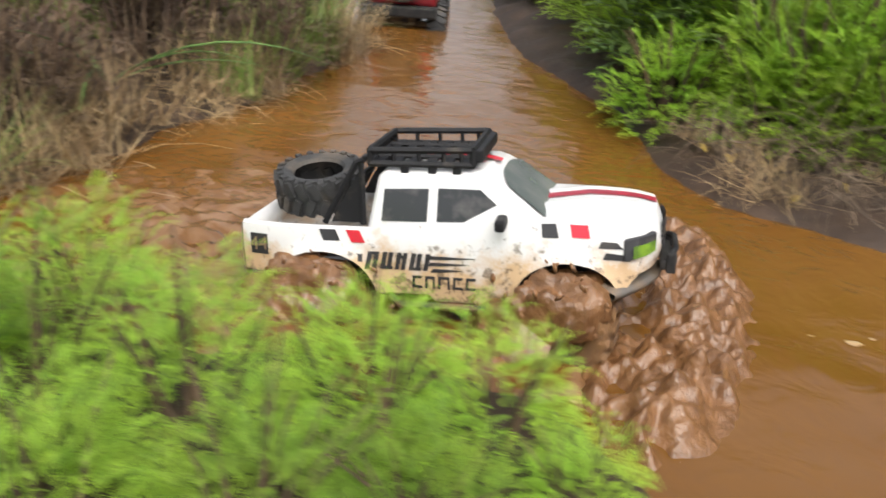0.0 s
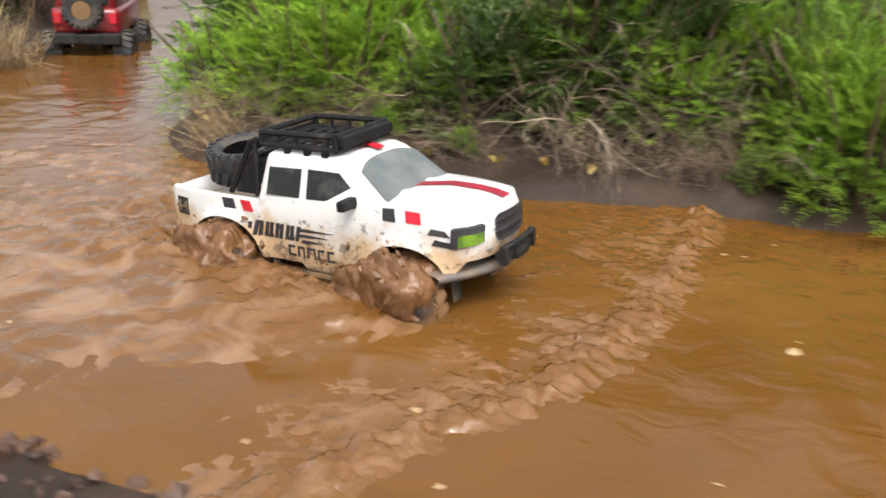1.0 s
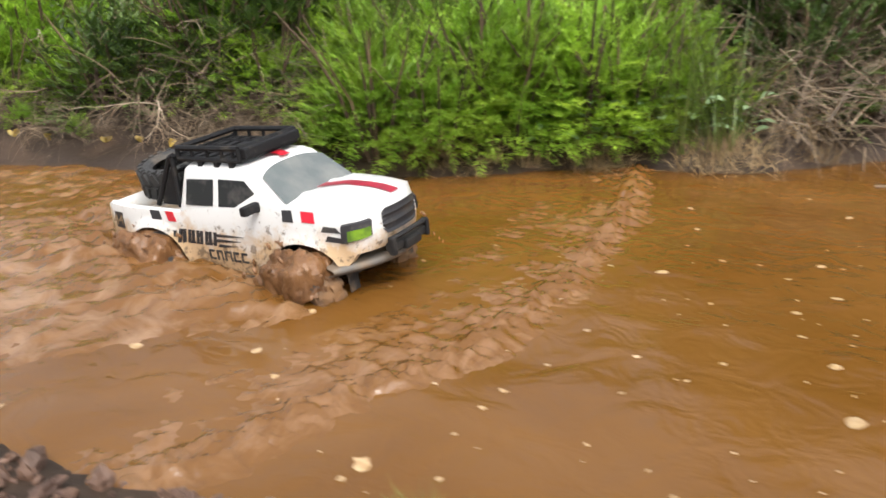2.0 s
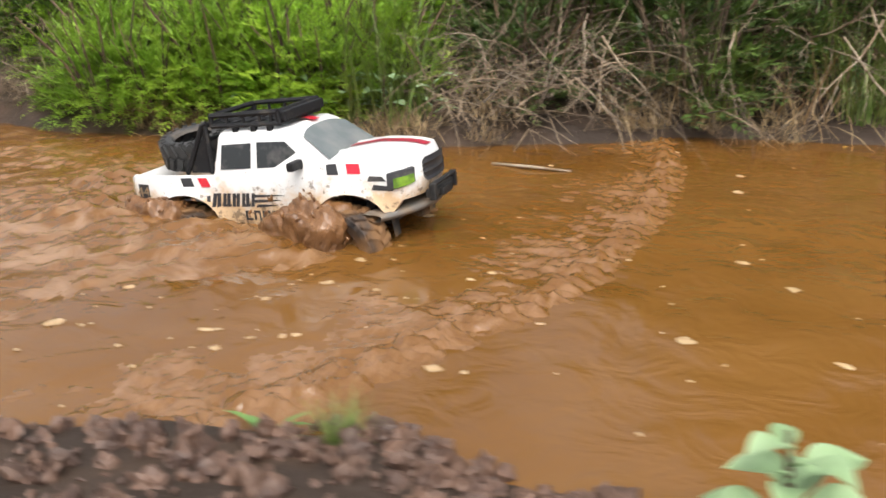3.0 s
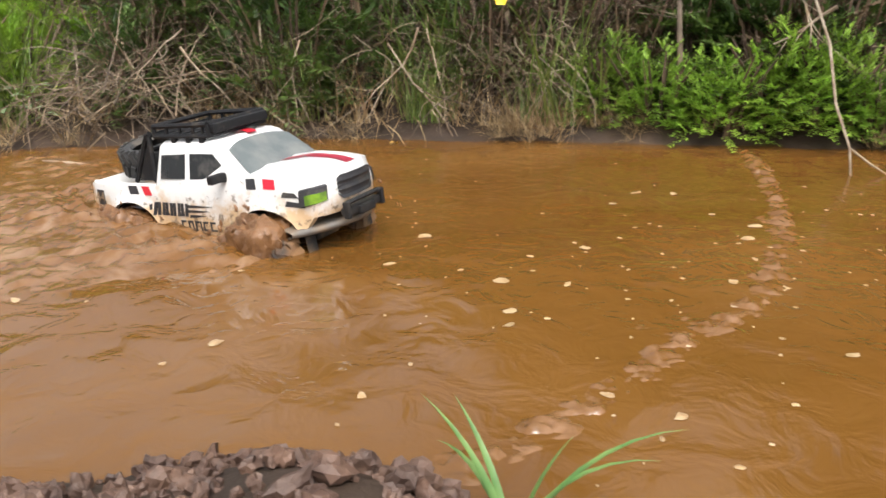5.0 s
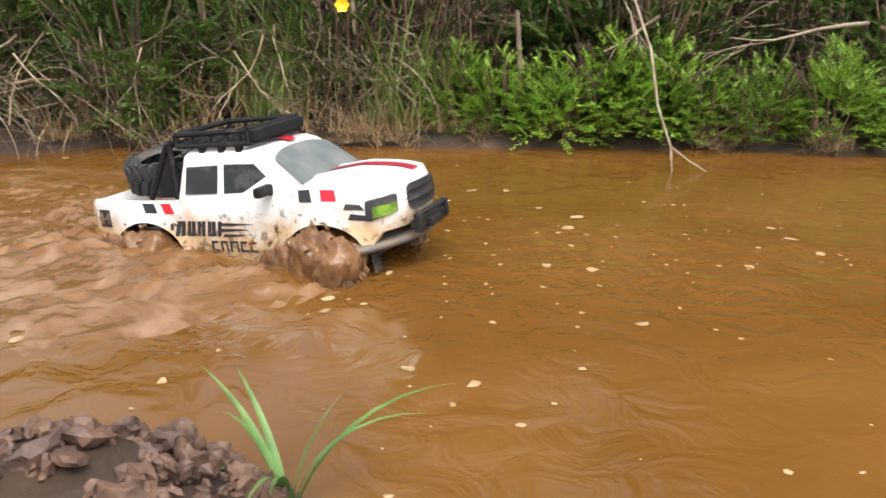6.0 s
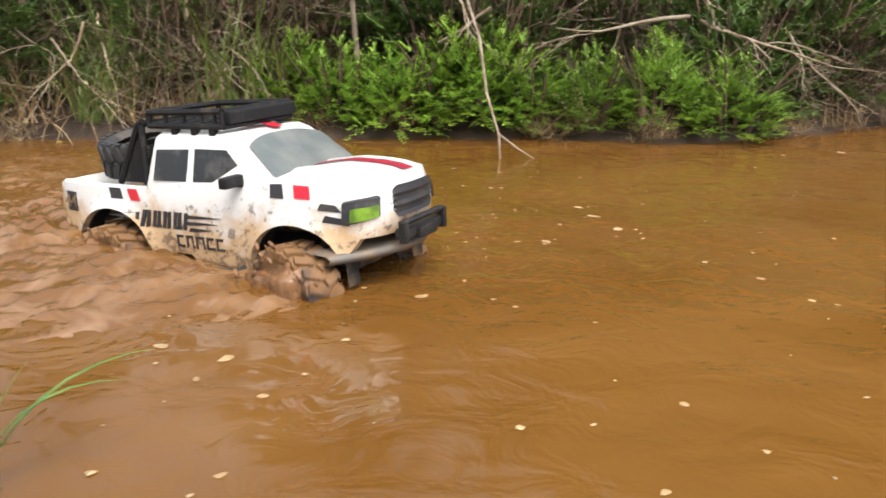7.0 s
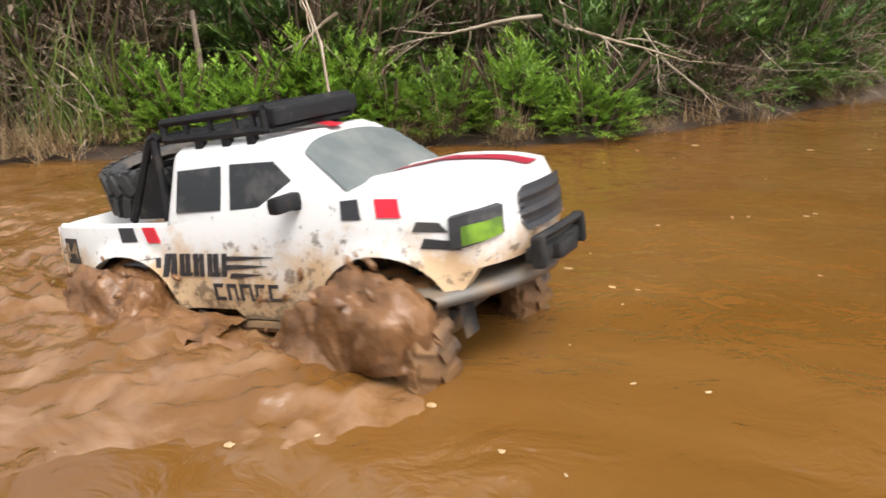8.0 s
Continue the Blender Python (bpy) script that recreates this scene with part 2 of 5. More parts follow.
def muddy(m, low, high, mud=(0.42, 0.24, 0.10), amount=1.0, scale=16, cut=(0.52, 0.68)):
    """Dried mud splashed up from below: denser at sill height, in noisy patches and specks."""
    n, l = m.node_tree.nodes, m.node_tree.links
    b = n["Principled BSDF"]
    base = b.inputs["Base Color"].links[0].from_socket
    where = n.new("ShaderNodeTexCoord")
    split = n.new("ShaderNodeSeparateXYZ")
    l.new(where.outputs["Object"], split.inputs[0])
    rise = n.new("ShaderNodeMapRange")
    rise.inputs[1].default_value, rise.inputs[2].default_value, rise.inputs[3].default_value, rise.inputs[4].default_value = low, high, 0.36, -0.16
    l.new(split.outputs[2], rise.inputs[0])
    tex = n.new("ShaderNodeTexNoise")
    tex.inputs["Scale"].default_value, tex.inputs["Detail"].default_value, tex.inputs["Roughness"].default_value = scale, 9, 0.72
    l.new(where.outputs["Object"], tex.inputs["Vector"])
    add = n.new("ShaderNodeMath")
    l.new(rise.outputs[0], add.inputs[0])
    l.new(tex.outputs[0], add.inputs[1])
    edge = n.new("ShaderNodeMapRange")
    edge.inputs[1].default_value, edge.inputs[2].default_value, edge.inputs[4].default_value = *cut, amount
    l.new(add.outputs[0], edge.inputs[0])
    mx = n.new("ShaderNodeMix")
    mx.data_type = "RGBA"
    l.new(edge.outputs[0], mx.inputs[0])
    l.new(base, mx.inputs[6])
    mx.inputs[7].default_value = (*mud, 1)
    l.new(mx.outputs[2], b.inputs["Base Color"])
    return m


muddy(PAINT, 0.075, 0.20, mud=(0.46, 0.29, 0.13), amount=0.85, cut=(0.47, 0.66))
muddy(PAINT, 0.0, 0.30, mud=(0.10, 0.07, 0.045), amount=0.75, scale=60, cut=(0.66, 0.72))
BLACK = muddy(material("black_plastic", (0.012, 0.012, 0.013), 0.6, second=(0.03, 0.028, 0.026), scale=40, spec=0.25), 0.0, 0.14, amount=0.4)
RACK = material("black_rack", (0.009, 0.009, 0.010), 0.6, second=(0.05, 0.042, 0.034), scale=50, mix=(0.58, 0.78), spec=0.25)
RUBBER = material("muddy_rubber", (0.016, 0.016, 0.017), 0.6, second=(0.17, 0.088, 0.035), scale=18, mix=(0.36, 0.54), bump=0.6, bump_scale=120)
SPARE = material("spare_rubber", (0.026, 0.026, 0.026), 0.7, second=(0.10, 0.08, 0.06), scale=25, mix=(0.5, 0.75), bump=0.3, bump_scale=150)
RIM = material("muddy_rim", (0.10, 0.09, 0.085), 0.4, metal=0.3, second=(0.22, 0.12, 0.05), scale=20, mix=(0.35, 0.55))
PANE = material("smoked_window", (0.022, 0.024, 0.026), 0.18, second=(0.10, 0.095, 0.09), scale=30, mix=(0.5, 0.75), spec=0.6)
SCREEN = material("dusty_windscreen", (0.10, 0.115, 0.115), 0.22, second=(0.2, 0.2, 0.19), scale=18, mix=(0.4, 0.8), spec=0.6)
RED = material("red_vinyl", (0.55, 0.012, 0.03), 0.4, second=(0.42, 0.02, 0.03), scale=30)
CRIMSON = material("crimson_stripe", (0.30, 0.012, 0.03), 0.4, second=(0.24, 0.015, 0.03), scale=30)
DARKV = material("charcoal_vinyl", (0.022, 0.022, 0.025), 0.5, second=(0.07, 0.06, 0.05), scale=50, mix=(0.55, 0.75))
GREENL = material("green_lamp", (0.15, 0.27, 0.02), 0.25, second=(0.08, 0.15, 0.02), scale=60)
GREY = material("grey_bumper", (0.10, 0.09, 0.08), 0.55, second=(0.15, 0.11, 0.075), scale=25, bump=0.2)


SILL, BELT = 0.084, 0.190
ARCHES = ((-0.163, 0.074), (0.155, 0.070))


def lower_edge(x):
    z = SILL + 0.010 * (x < -0.02) + 0.050 * np.clip((x - 0.205) / 0.038, 0, 1) + 0.02 * np.clip((-0.22 - x) / 0.03, 0, 1)
    for c, r in ARCHES:
        if abs(x - c) < r:
            z = max(z, 0.074 + 0.075 * math.sqrt(max(0.0, 1 - ((x - c) / r) ** 2)) ** 0.8)
    return z


def belt(x):
    if x < -0.1:
        return 0.178
    return 0.178 + 0.024 * min(1.0, (x + 0.1) / 0.2) - 0.004 * max(0.0, (x - 0.15) / 0.12) ** 2


def half_width(x):
    return 0.097 - 0.024 * max(0.0, (x - 0.13) / 0.13) ** 2 - 0.012 * max(0.0, (-0.2 - x) / 0.08) ** 2


def side_y(x, z):
    y = half_width(x) - 0.9 * max(0.0, z - 0.15) ** 2 * 4 - 0.006 * max(0.0, (0.11 - z) / 0.03)
    for c, r in ARCHES:
        d = math.hypot(x - c, z - 0.074)
        y += 0.007 * max(0.0, 1 - abs(d - r) / 0.018)
    return y


def hood_z(x, y):
    u = min(1.0, abs(y) / side_y(x, belt(x)))
    return belt(x) + 0.011 * min(1.0, 0.2 + 0.8 * max(0.0, x - 0.118) / 0.06) * (1 - u ** 2.4) + 0.003 * math.exp(-((abs(y) - 0.035) / 0.012) ** 2) - 0.005 * max(0.0, (x - 0.215) / 0.05) ** 2


def nose_edge(f):
    """How far the hood's front edge runs forward, across the nose (f from -1 to 1)."""
    return 0.243 + 0.020 * (1 - abs(f) ** 2.5)


def side_patch(bm, outline, sign, lift=0.0012, mirror=False):
    """A thin sticker that follows the truck's side: outline in x, z."""
    top = [bm.verts.new((x, sign * (side_y(x, z) + lift), z)) for x, z in outline]
    base = [bm.verts.new((x, sign * (side_y(x, z) - 0.001), z)) for x, z in outline]
    n = len(top)
    bm.faces.new(top)
    for i in range(n):
        bm.faces.new((top[i], base[i], base[(i + 1) % n], top[(i + 1) % n]))


def tyre_mesh(radius, width, hub):
    bm = bmesh.new()
    prof = [(hub, -0.36), (hub + 0.004, -0.46), (radius * 0.8, -0.52), (radius * 0.93, -0.47), (radius * 0.97, -0.3), (radius * 0.97, 0.3),
            (radius * 0.93, 0.47), (radius * 0.8, 0.52), (hub + 0.004, 0.46), (hub, 0.36)]
    n = 36
    rows = [[(r * math.cos(2 * math.pi * k / n), w * width, r * math.sin(2 * math.pi * k / n)) for r, w in prof] for k in range(n)]
    rows.append(rows[0])
    grid(bm, rows)
    bmesh.ops.remove_doubles(bm, verts=bm.verts, dist=1e-5)
    for k in range(20):
        for s in (-1, 1):
            a = 2 * math.pi * (k + 0.25 * s) / 20
            m = Matrix.Rotation(-a, 4, "Y") @ Matrix.Translation((radius * 0.97, s * width * 0.25, 0)) @ Matrix.Rotation(s * 0.4, 4, "X")
            box(bm, (0, 0, 0), (radius * 0.13, width * 0.46, radius * 0.17), m)
            m = Matrix.Rotation(-a, 4, "Y") @ Matrix.Translation((radius * 0.89, s * width * 0.5, 0))
            box(bm, (0, 0, 0), (radius * 0.13, width * 0.1, radius * 0.13), m)
    return bm


def add_wheel(parent, place, side, tyre_mat=None):
    wheel = link_mesh("wheel", bmesh.new(), RIM, parent)
    tyre = part("tyre", tyre_mesh(0.062, 0.05, 0.03), tyre_mat or RUBBER, wheel, "chunky black tyre caked with brown mud")
    bm = bmesh.new()
    n = 24
    prof = [(0.0005, 0.3), (0.010, 0.3), (0.012, 0.2), (0.024, 0.22), (0.031, 0.42), (0.032, 0.3), (0.032, -0.4)]
    rows = [[(r * math.cos(2 * math.pi * k / n), side * w * 0.05, r * math.sin(2 * math.pi * k / n)) for r, w in prof] for k in range(n)]
    rows.append(rows[0])
    grid(bm, rows)
    for k in range(6):
        m = Matrix.Rotation(math.pi * k / 3, 4, "Y")
        box(bm, (0.018, side * 0.0125, 0), (0.02, 0.006, 0.007), m, 0.001)
    part("rim", bm, RIM, wheel, "mud-filled dark wheel rim with spokes", True)
    wheel.location = place
    return wheel


def build_truck():
    truck = new("model_truck")
    tagged(truck, "white radio-controlled pickup truck splashed with brown mud, wading through water", "model truck")
    xs = sorted(set([round(v, 4) for v in np.linspace(-0.278, 0.243, 60)] + [round(c + s * r * f, 4) for c, r in ARCHES for s in (-1, 1) for f in (0.9, 0.97, 0.995, 1.0)]))
    bm = bmesh.new()
    for sign in (-1, 1):  # sides
        rows = []
        for x in xs:
            lo, hi = lower_edge(x), belt(x)
            rows.append([(x, sign * side_y(x, lo + (hi - lo) * k / 8), lo + (hi - lo) * k / 8) for k in range(9)])
        grid(bm, rows)
        inner = []
        for x in xs:  # returned lip of the lower edge
            lo = lower_edge(x)
            inner.append([(x, sign * side_y(x, lo), lo), (x, sign * (side_y(x, lo) - 0.012), lo)])
        grid(bm, inner)
    rows = []
    for u in np.linspace(0, 1, 18):
        row = []
        for f in np.linspace(-1, 1, 23):
            x = 0.118 + (nose_edge(f) - 0.118) * u
            xw = min(x, 0.243)
            y = side_y(xw, belt(xw)) * f
            row.append((x, y, hood_z(xw, y) - 0.25 * (x - xw)))
        rows.append(row)
    grid(bm, rows)
    x1 = 0.243  # nose
    w1 = side_y(x1, belt(x1))
    nose = []
    for f in np.linspace(-1, 1, 23):
        y = w1 * f
        col = []
        for k in range(9):
            u = k / 8
            xe = nose_edge(f)
            ztop = hood_z(x1, y) - 0.25 * (xe - x1)
            zz = ztop - (ztop - 0.134) * u
            yy = f * side_y(x1, max(min(zz, belt(x1)), 0.1))
            col.append((xe + 0.011 * math.sin(math.pi * min(1.0, u * 0.9 + 0.0)) * (1 - f ** 4), yy, zz))
        nose.append(col)
    grid(bm, nose)
    tail = side_y(-0.278, 0.15)  # tailgate
    grid(bm, [[(-0.278 - 0.004 * math.sin(math.pi * k / 5), tail * f, 0.104 + 0.074 * k / 5) for k in range(6)] for f in np.linspace(-1, 1, 7)])
    rail = 0.010  # bed: rails, inner walls, floor
    for sign in (-1, 1):
        rows = []
        for x in np.linspace(-0.278, -0.095, 12):
            y = side_y(x, 0.178)
            rows.append([(x, sign * y, 0.178), (x, sign * (y - 0.004), 0.181), (x, sign * (y - rail), 0.180), (x, sign * (y - rail - 0.001), 0.150)])
        grid(bm, rows)
    grid(bm, [[(-0.278, -tail, 0.178), (-0.278, tail, 0.178)], [(-0.268, -tail + 0.008, 0.181), (-0.268, tail - 0.008, 0.181)], [(-0.267, -tail + 0.008, 0.15), (-0.267, tail - 0.008, 0.15)]])
    box(bm, (-0.185, 0, 0.148), (0.175, 0.165, 0.004))
    part("body", bm, PAINT, truck, "white painted shell with mud-stained sills", True)

    bm = bmesh.new()  # cab
    ring = lambda pts: [bm.verts.new(p) for p in pts]
    b = ring([(-0.105, -0.089, 0.176), (0.128, -0.088, 0.199), (0.128, 0.088, 0.199), (-0.105, 0.089, 0.176)])
    t = ring([(-0.090, -0.073, 0.250), (0.060, -0.073, 0.250), (0.060, 0.073, 0.250), (-0.090, 0.073, 0.250)])
    bm.faces.new(t)
    for i in range(4):
        bm.faces.new((b[i], b[(i + 1) % 4], t[(i + 1) % 4], t[i]))
    bmesh.ops.recalc_face_normals(bm, faces=bm.faces)
    edges = [e for e in bm.edges if any(v in t for v in e.verts)]
    bmesh.ops.bevel(bm, geom=edges, offset=0.010, segments=4, affect="EDGES", profile=0.5)
    for v in bm.verts:
        if v.co.z > 0.2499:
            v.co.z += 0.006 * max(0.0, 1 - (v.co.y / 0.08) ** 2)
    part("cab", bm, PAINT, truck, "white cab shell with rounded roof", True)

    def cab_y(z):
        return 0.0895 - (z - 0.176) * (0.0162 / 0.074)

    def side_window(outline, sign):
        w = bmesh.new()
        rim_ = [w.verts.new((x, sign * (cab_y(z) + 0.0016), z)) for x, z in outline]
        back = [w.verts.new((x, sign * (cab_y(z) - 0.002), z)) for x, z in outline]
        w.faces.new(rim_)
        for i in range(len(rim_)):
            w.faces.new((rim_[i], back[i], back[(i + 1) % len(rim_)], rim_[(i + 1) % len(rim_)]))
        bmesh.ops.recalc_face_normals(w, faces=w.faces)
        return part("side_window", w, PANE, truck, "smoked side window with mud flecks")

    for sign in (-1, 1):
        side_window([(-0.084, 0.190), (-0.024, 0.191), (-0.022, 0.232), (-0.080, 0.230)], sign)
        side_window([(-0.011, 0.191), (0.085, 0.194), (0.082, 0.202), (0.044, 0.233), (-0.010, 0.233)], sign)
        m = bmesh.new()
        box(m, (0.074, sign * 0.106, 0.199), (0.013, 0.034, 0.015), None, 0.004)
        box(m, (0.074, sign * 0.090, 0.193), (0.010, 0.012, 0.006), None, 0.001)
        part("wing_mirror", m, RACK, truck, "black wing mirror")

    def slope(u, v, lift):  # point on the windscreen's plane: u across, v up
        p = Vector((0.128, 0, 0.199)).lerp(Vector((0.060, 0, 0.250)), float(v))
        return p + Vector((0, float(u * (0.086 - 0.015 * v)), 0)) + Vector((0.6, 0, 0.8)) * float(lift)

    w = bmesh.new()
    for lift in (0.0022,):
        rows = [[slope(u, v * (0.93 - 0.20 * abs(u) ** 3), lift) for u in np.linspace(-0.97, 0.97, 13)] for v in np.linspace(0.02, 1.0, 6)]
        grid(w, rows)
    part("windscreen", w, SCREEN, truck, "dusty grey windscreen", True).data.materials[0] = SCREEN

    # stripes over roof and hood
    s = bmesh.new()
    grid(s, [[(x, y, hood_z(x, y) + 0.0014) for y in np.linspace(-0.004, 0.018, 5)] for x in np.linspace(0.118, 0.243, 16)] + [[(0.262, y, hood_z(0.243, y) - 0.003) for y in np.linspace(-0.004, 0.018, 5)]])
    part("hood_stripe", s, CRIMSON, truck, "crimson stripe along the hood", True)
    s = bmesh.new()
    grid(s, [[(x, y, 0.2515 + 0.006 * (1 - (y / 0.08) ** 2) - max(0.0, x - 0.045) * 0.28) for y in np.linspace(-0.002, 0.018, 4)] for x in np.linspace(-0.07, 0.060, 8)])
    part("roof_stripe", s, RED, truck, "red stripe along the roof", True)

    for sign in (-1, 1):
        for name, mat_, label, outs in (
            ("sticker", RED, "red square sticker", [[(0.160, 0.181), (0.182, 0.180), (0.179, 0.1955), (0.157, 0.1965)], [(-0.122, 0.162), (-0.104, 0.162), (-0.112, 0.1775), (-0.130, 0.1775)]]),
            ("sticker", DARKV, "charcoal square sticker", [[(0.124, 0.180), (0.144, 0.180), (0.140, 0.197), (0.122, 0.196)], [(-0.160, 0.163), (-0.138, 0.163), (-0.144, 0.1775), (-0.166, 0.1775)],
                                                           [(0.192, 0.168), (0.222, 0.166), (0.215, 0.174), (0.196, 0.176)], [(0.198, 0.154), (0.232, 0.150), (0.226, 0.158), (0.202, 0.162)]])):
            for o in outs:
                s = bmesh.new()
                side_patch(s, o, sign)
                part(name, s, mat_, truck, label)
        # stylised lettering drawn as slanted strokes, and speed lines
        s = bmesh.new()
        x = -0.105
        for k, w_ in enumerate((0.017, 0.016, 0.016, 0.016, 0.009)):
            for dx in ((0.0, w_ - 0.008) if w_ > 0.01 else (0.0,)):
                side_patch(s, [(x + dx, 0.128), (x + dx + 0.006, 0.128), (x + dx + 0.011, 0.151), (x + dx + 0.005, 0.151)], sign)
            if w_ > 0.01:
                z0 = (0.147, 0.128, 0.143, 0.128)[k]
                side_patch(s, [(x + 0.004, z0), (x + w_, z0), (x + w_ + 0.002, z0 + 0.004), (x + 0.006, z0 + 0.004)], sign)
            x += w_ + 0.003
        x = -0.043
        for k in range(5):
            w_ = 0.0135 if k != 2 else 0.016
            side_patch(s, [(x, 0.104), (x + 0.0035, 0.104), (x + 0.0045, 0.121), (x + 0.001, 0.121)], sign)
            if k in (1, 2):
                side_patch(s, [(x + w_ - 0.003, 0.104), (x + w_, 0.104), (x + w_, 0.121), (x + w_ - 0.003, 0.121)], sign)
            side_patch(s, [(x + 0.002, 0.1175), (x + w_ - 0.001, 0.1175), (x + w_, 0.121), (x + 0.003, 0.121)], sign)
            if k in (0, 3, 4):
                side_patch(s, [(x + 0.001, 0.104), (x + w_, 0.104), (x + w_, 0.1075), (x + 0.001, 0.1075)], sign)
            x += w_ + 0.0035
        part("lettering", s, DARKV, truck, "charcoal slanted lettering strokes")
        for k in range(3):
            s = bmesh.new()
            z = 0.1485 - 0.0085 * k
            side_patch(s, [(-0.024 + 0.003 * k, z - 0.005), (0.0, z - 0.004), (0.040 - 0.008 * k, z - 0.001), (0.0, z), (-0.021 + 0.003 * k, z)], sign)
            part("speed_line", s, DARKV, truck, "charcoal speed line")
        s = bmesh.new()
        side_patch(s, [(-0.165, 0.1405), (-0.108, 0.137), (-0.108, 0.147), (-0.13, 0.146)], sign)
        part("speed_line", s, DARKV, truck, "charcoal speed line")
        s = bmesh.new()
        side_patch(s, [(-0.266, 0.138), (-0.240, 0.138), (-0.240, 0.166), (-0.266, 0.166)], sign)
        plate = part("number_sticker", s, DARKV, truck, "dark sticker with white race number")
        cu = bpy.data.curves.new("number", "FONT")
        cu.body, cu.size, cu.extrude, cu.align_x, cu.align_y = "44", 0.026, 0.0004, "CENTER", "CENTER"
        txt = new("number", cu)
        me = bpy.data.meshes.new_from_object(txt)
        bpy.data.objects.remove(txt)
        me.materials.append(PAINT)
        num = new("race_number", me)
        num.parent = plate
        num.matrix_basis = pose(-0.253, sign * (side_y(-0.253, 0.152) + 0.0022), 0.152, 90, 0, 0 if sign < 0 else 180)
        # headlight: dark housing with a green lower half
        h = bmesh.new()

        def lamp_point(u, v, lift=0.001):
            zz = 0.153 + 0.030 * v * (1 - 0.25 * max(0, u)) + 0.010 * u
            if u < 0:
                return (x1 + 0.05 * u, sign * (side_y(x1 + 0.05 * u, zz) + 0.002 + lift), zz)
            f = 0.98 - 0.40 * u
            k = nose_edge(f) + 0.011 * math.sin(math.pi * 0.45) * (1 - f ** 4) - 0.003
            return (k + 0.004 + lift, sign * f * side_y(x1, zz), zz)
        grid(h, [[lamp_point(u, v, -0.004 if v in (0, 1) or u in (-0.42, 0.56) else 0.002) for v in (0, 0.08, 0.5, 0.92, 1)] for u in (-0.42, -0.37, -0.2, -0.05, 0.06, 0.3, 0.5, 0.56)])
        lamp = part("headlight", h, DARKV, truck, "dark headlight with a green lens")
        g = bmesh.new()
        grid(g, [[lamp_point(u, v, 0.0035) for v in (0.1, 0.3, 0.62)] for u in (-0.16, -0.05, 0.06, 0.24, 0.42)])
        part("lens", g, GREENL, lamp, "bright green lens")

    # grille, bumper, underside
    g = bmesh.new()
    def nose_x(y):
        f = min(1.0, abs(y) / w1)
        return nose_edge(f) + 0.010
    ys = np.linspace(-0.043, 0.043, 13)
    grid(g, [[(nose_x(y) + 0.002 + 0.001 * math.sin(z * 900), y, z) for z in np.linspace(0.155 + 0.008 * (abs(y) > 0.036), 0.193 - 0.004 * (abs(y) > 0.040), 9)] for y in ys])
    part("grille", g, DARKV, truck, "dark mesh grille")
    bm = bmesh.new()
    rows = []
    for y in np.linspace(-0.105, 0.105, 15):
        f = abs(y) / 0.105
        xb = 0.277 - 0.060 * f ** 1.8
        zc = 0.116 - 0.006 * f
        rows.append([(xb - 0.045, y, zc + 0.008), (xb - 0.008, y, zc + 0.006), (xb - 0.001, y, zc + 0.002), (xb - 0.004, y, zc - 0.005), (xb - 0.045, y, zc - 0.007)])
    grid(bm, rows)
    part("front_bumper", bm, GREY, truck, "scuffed dark front bumper skirt", True)
    bm = bmesh.new()
    box(bm, (0.277, 0, 0.134), (0.016, 0.090, 0.014), None, 0.004)
    for y in (-0.045, 0.045):
        box(bm, (0.283, y, 0.138), (0.012, 0.008, 0.028), None, 0.003)
    tube(bm, [(0.282, -0.045, 0.149), (0.289, -0.028, 0.152), (0.289, 0.028, 0.152), (0.282, 0.045, 0.149)], 0.004)
    box(bm, (0.286, 0, 0.132), (0.012, 0.04, 0.014), None, 0.003)
    part("bull_bar", bm, BLACK, truck, "black bull bar with winch")
    bm = bmesh.new()
    box(bm, (0, 0, 0.090), (0.40, 0.06, 0.026), None, 0.006)
    for x in (-0.163, 0.155):
        tube(bm, [(x, -0.09, 0.062), (x, 0.09, 0.062)], 0.010)
        box(bm, (x, 0, 0.062), (0.03, 0.035, 0.032), None, 0.008)
        for y in (-0.055, 0.055):
            tube(bm, [(x, y, 0.062), (x + 0.02, y * 0.9, 0.13)], 0.008)
            tube(bm, [(x, y, 0.058), (x * 0.4, y * 0.6, 0.075)], 0.004)
    for c, r in ARCHES:  # dark inner arches
        for s_ in (-1, 1):
            rows = []
            for k in range(13):
                a = math.pi * k / 12
                rows.append([(c + (r + 0.002) * math.cos(a), s_ * y, 0.074 + 0.076 * max(0.0, math.sin(a)) ** 0.8) for y in (0.086, 0.062)])
            grid(bm, rows)
    part("chassis", bm, BLACK, truck, "black chassis with axles and shock absorbers")
    for y in (-0.098, 0.098):
        bm = bmesh.new()
        tube(bm, [(-0.075, y * 0.9, 0.088), (-0.06, y, 0.080), (0.06, y, 0.080), (0.075, y * 0.9, 0.088)], 0.005)
        part("rock_slider", bm, BLACK, truck, "black side rail under the sill")

    # roof rack
    z0, z1 = 0.260, 0.277
    c = [(-0.102, -0.066), (0.032, -0.066), (0.032, 0.066), (-0.102, 0.066)]
    bm = bmesh.new()
    for y in (-0.036, 0.0, 0.036):
        tube(bm, [(-0.102, y, z0 + 0.004), (0.032, y, z0 + 0.004)], 0.0035, 5)
    rack = part("roof_rack", bm, RACK, truck, "black tubular roof rack")
    for z in (z0, z1):
        rise = 0.003 if z == z1 else 0.001
        loop = [(x, y, z + rise * (x > 0)) for x, y in c]
        for i in range(4):
            part("rail", tube(bmesh.new(), [loop[i], loop[(i + 1) % 4]], 0.0046, 6), RACK, rack)
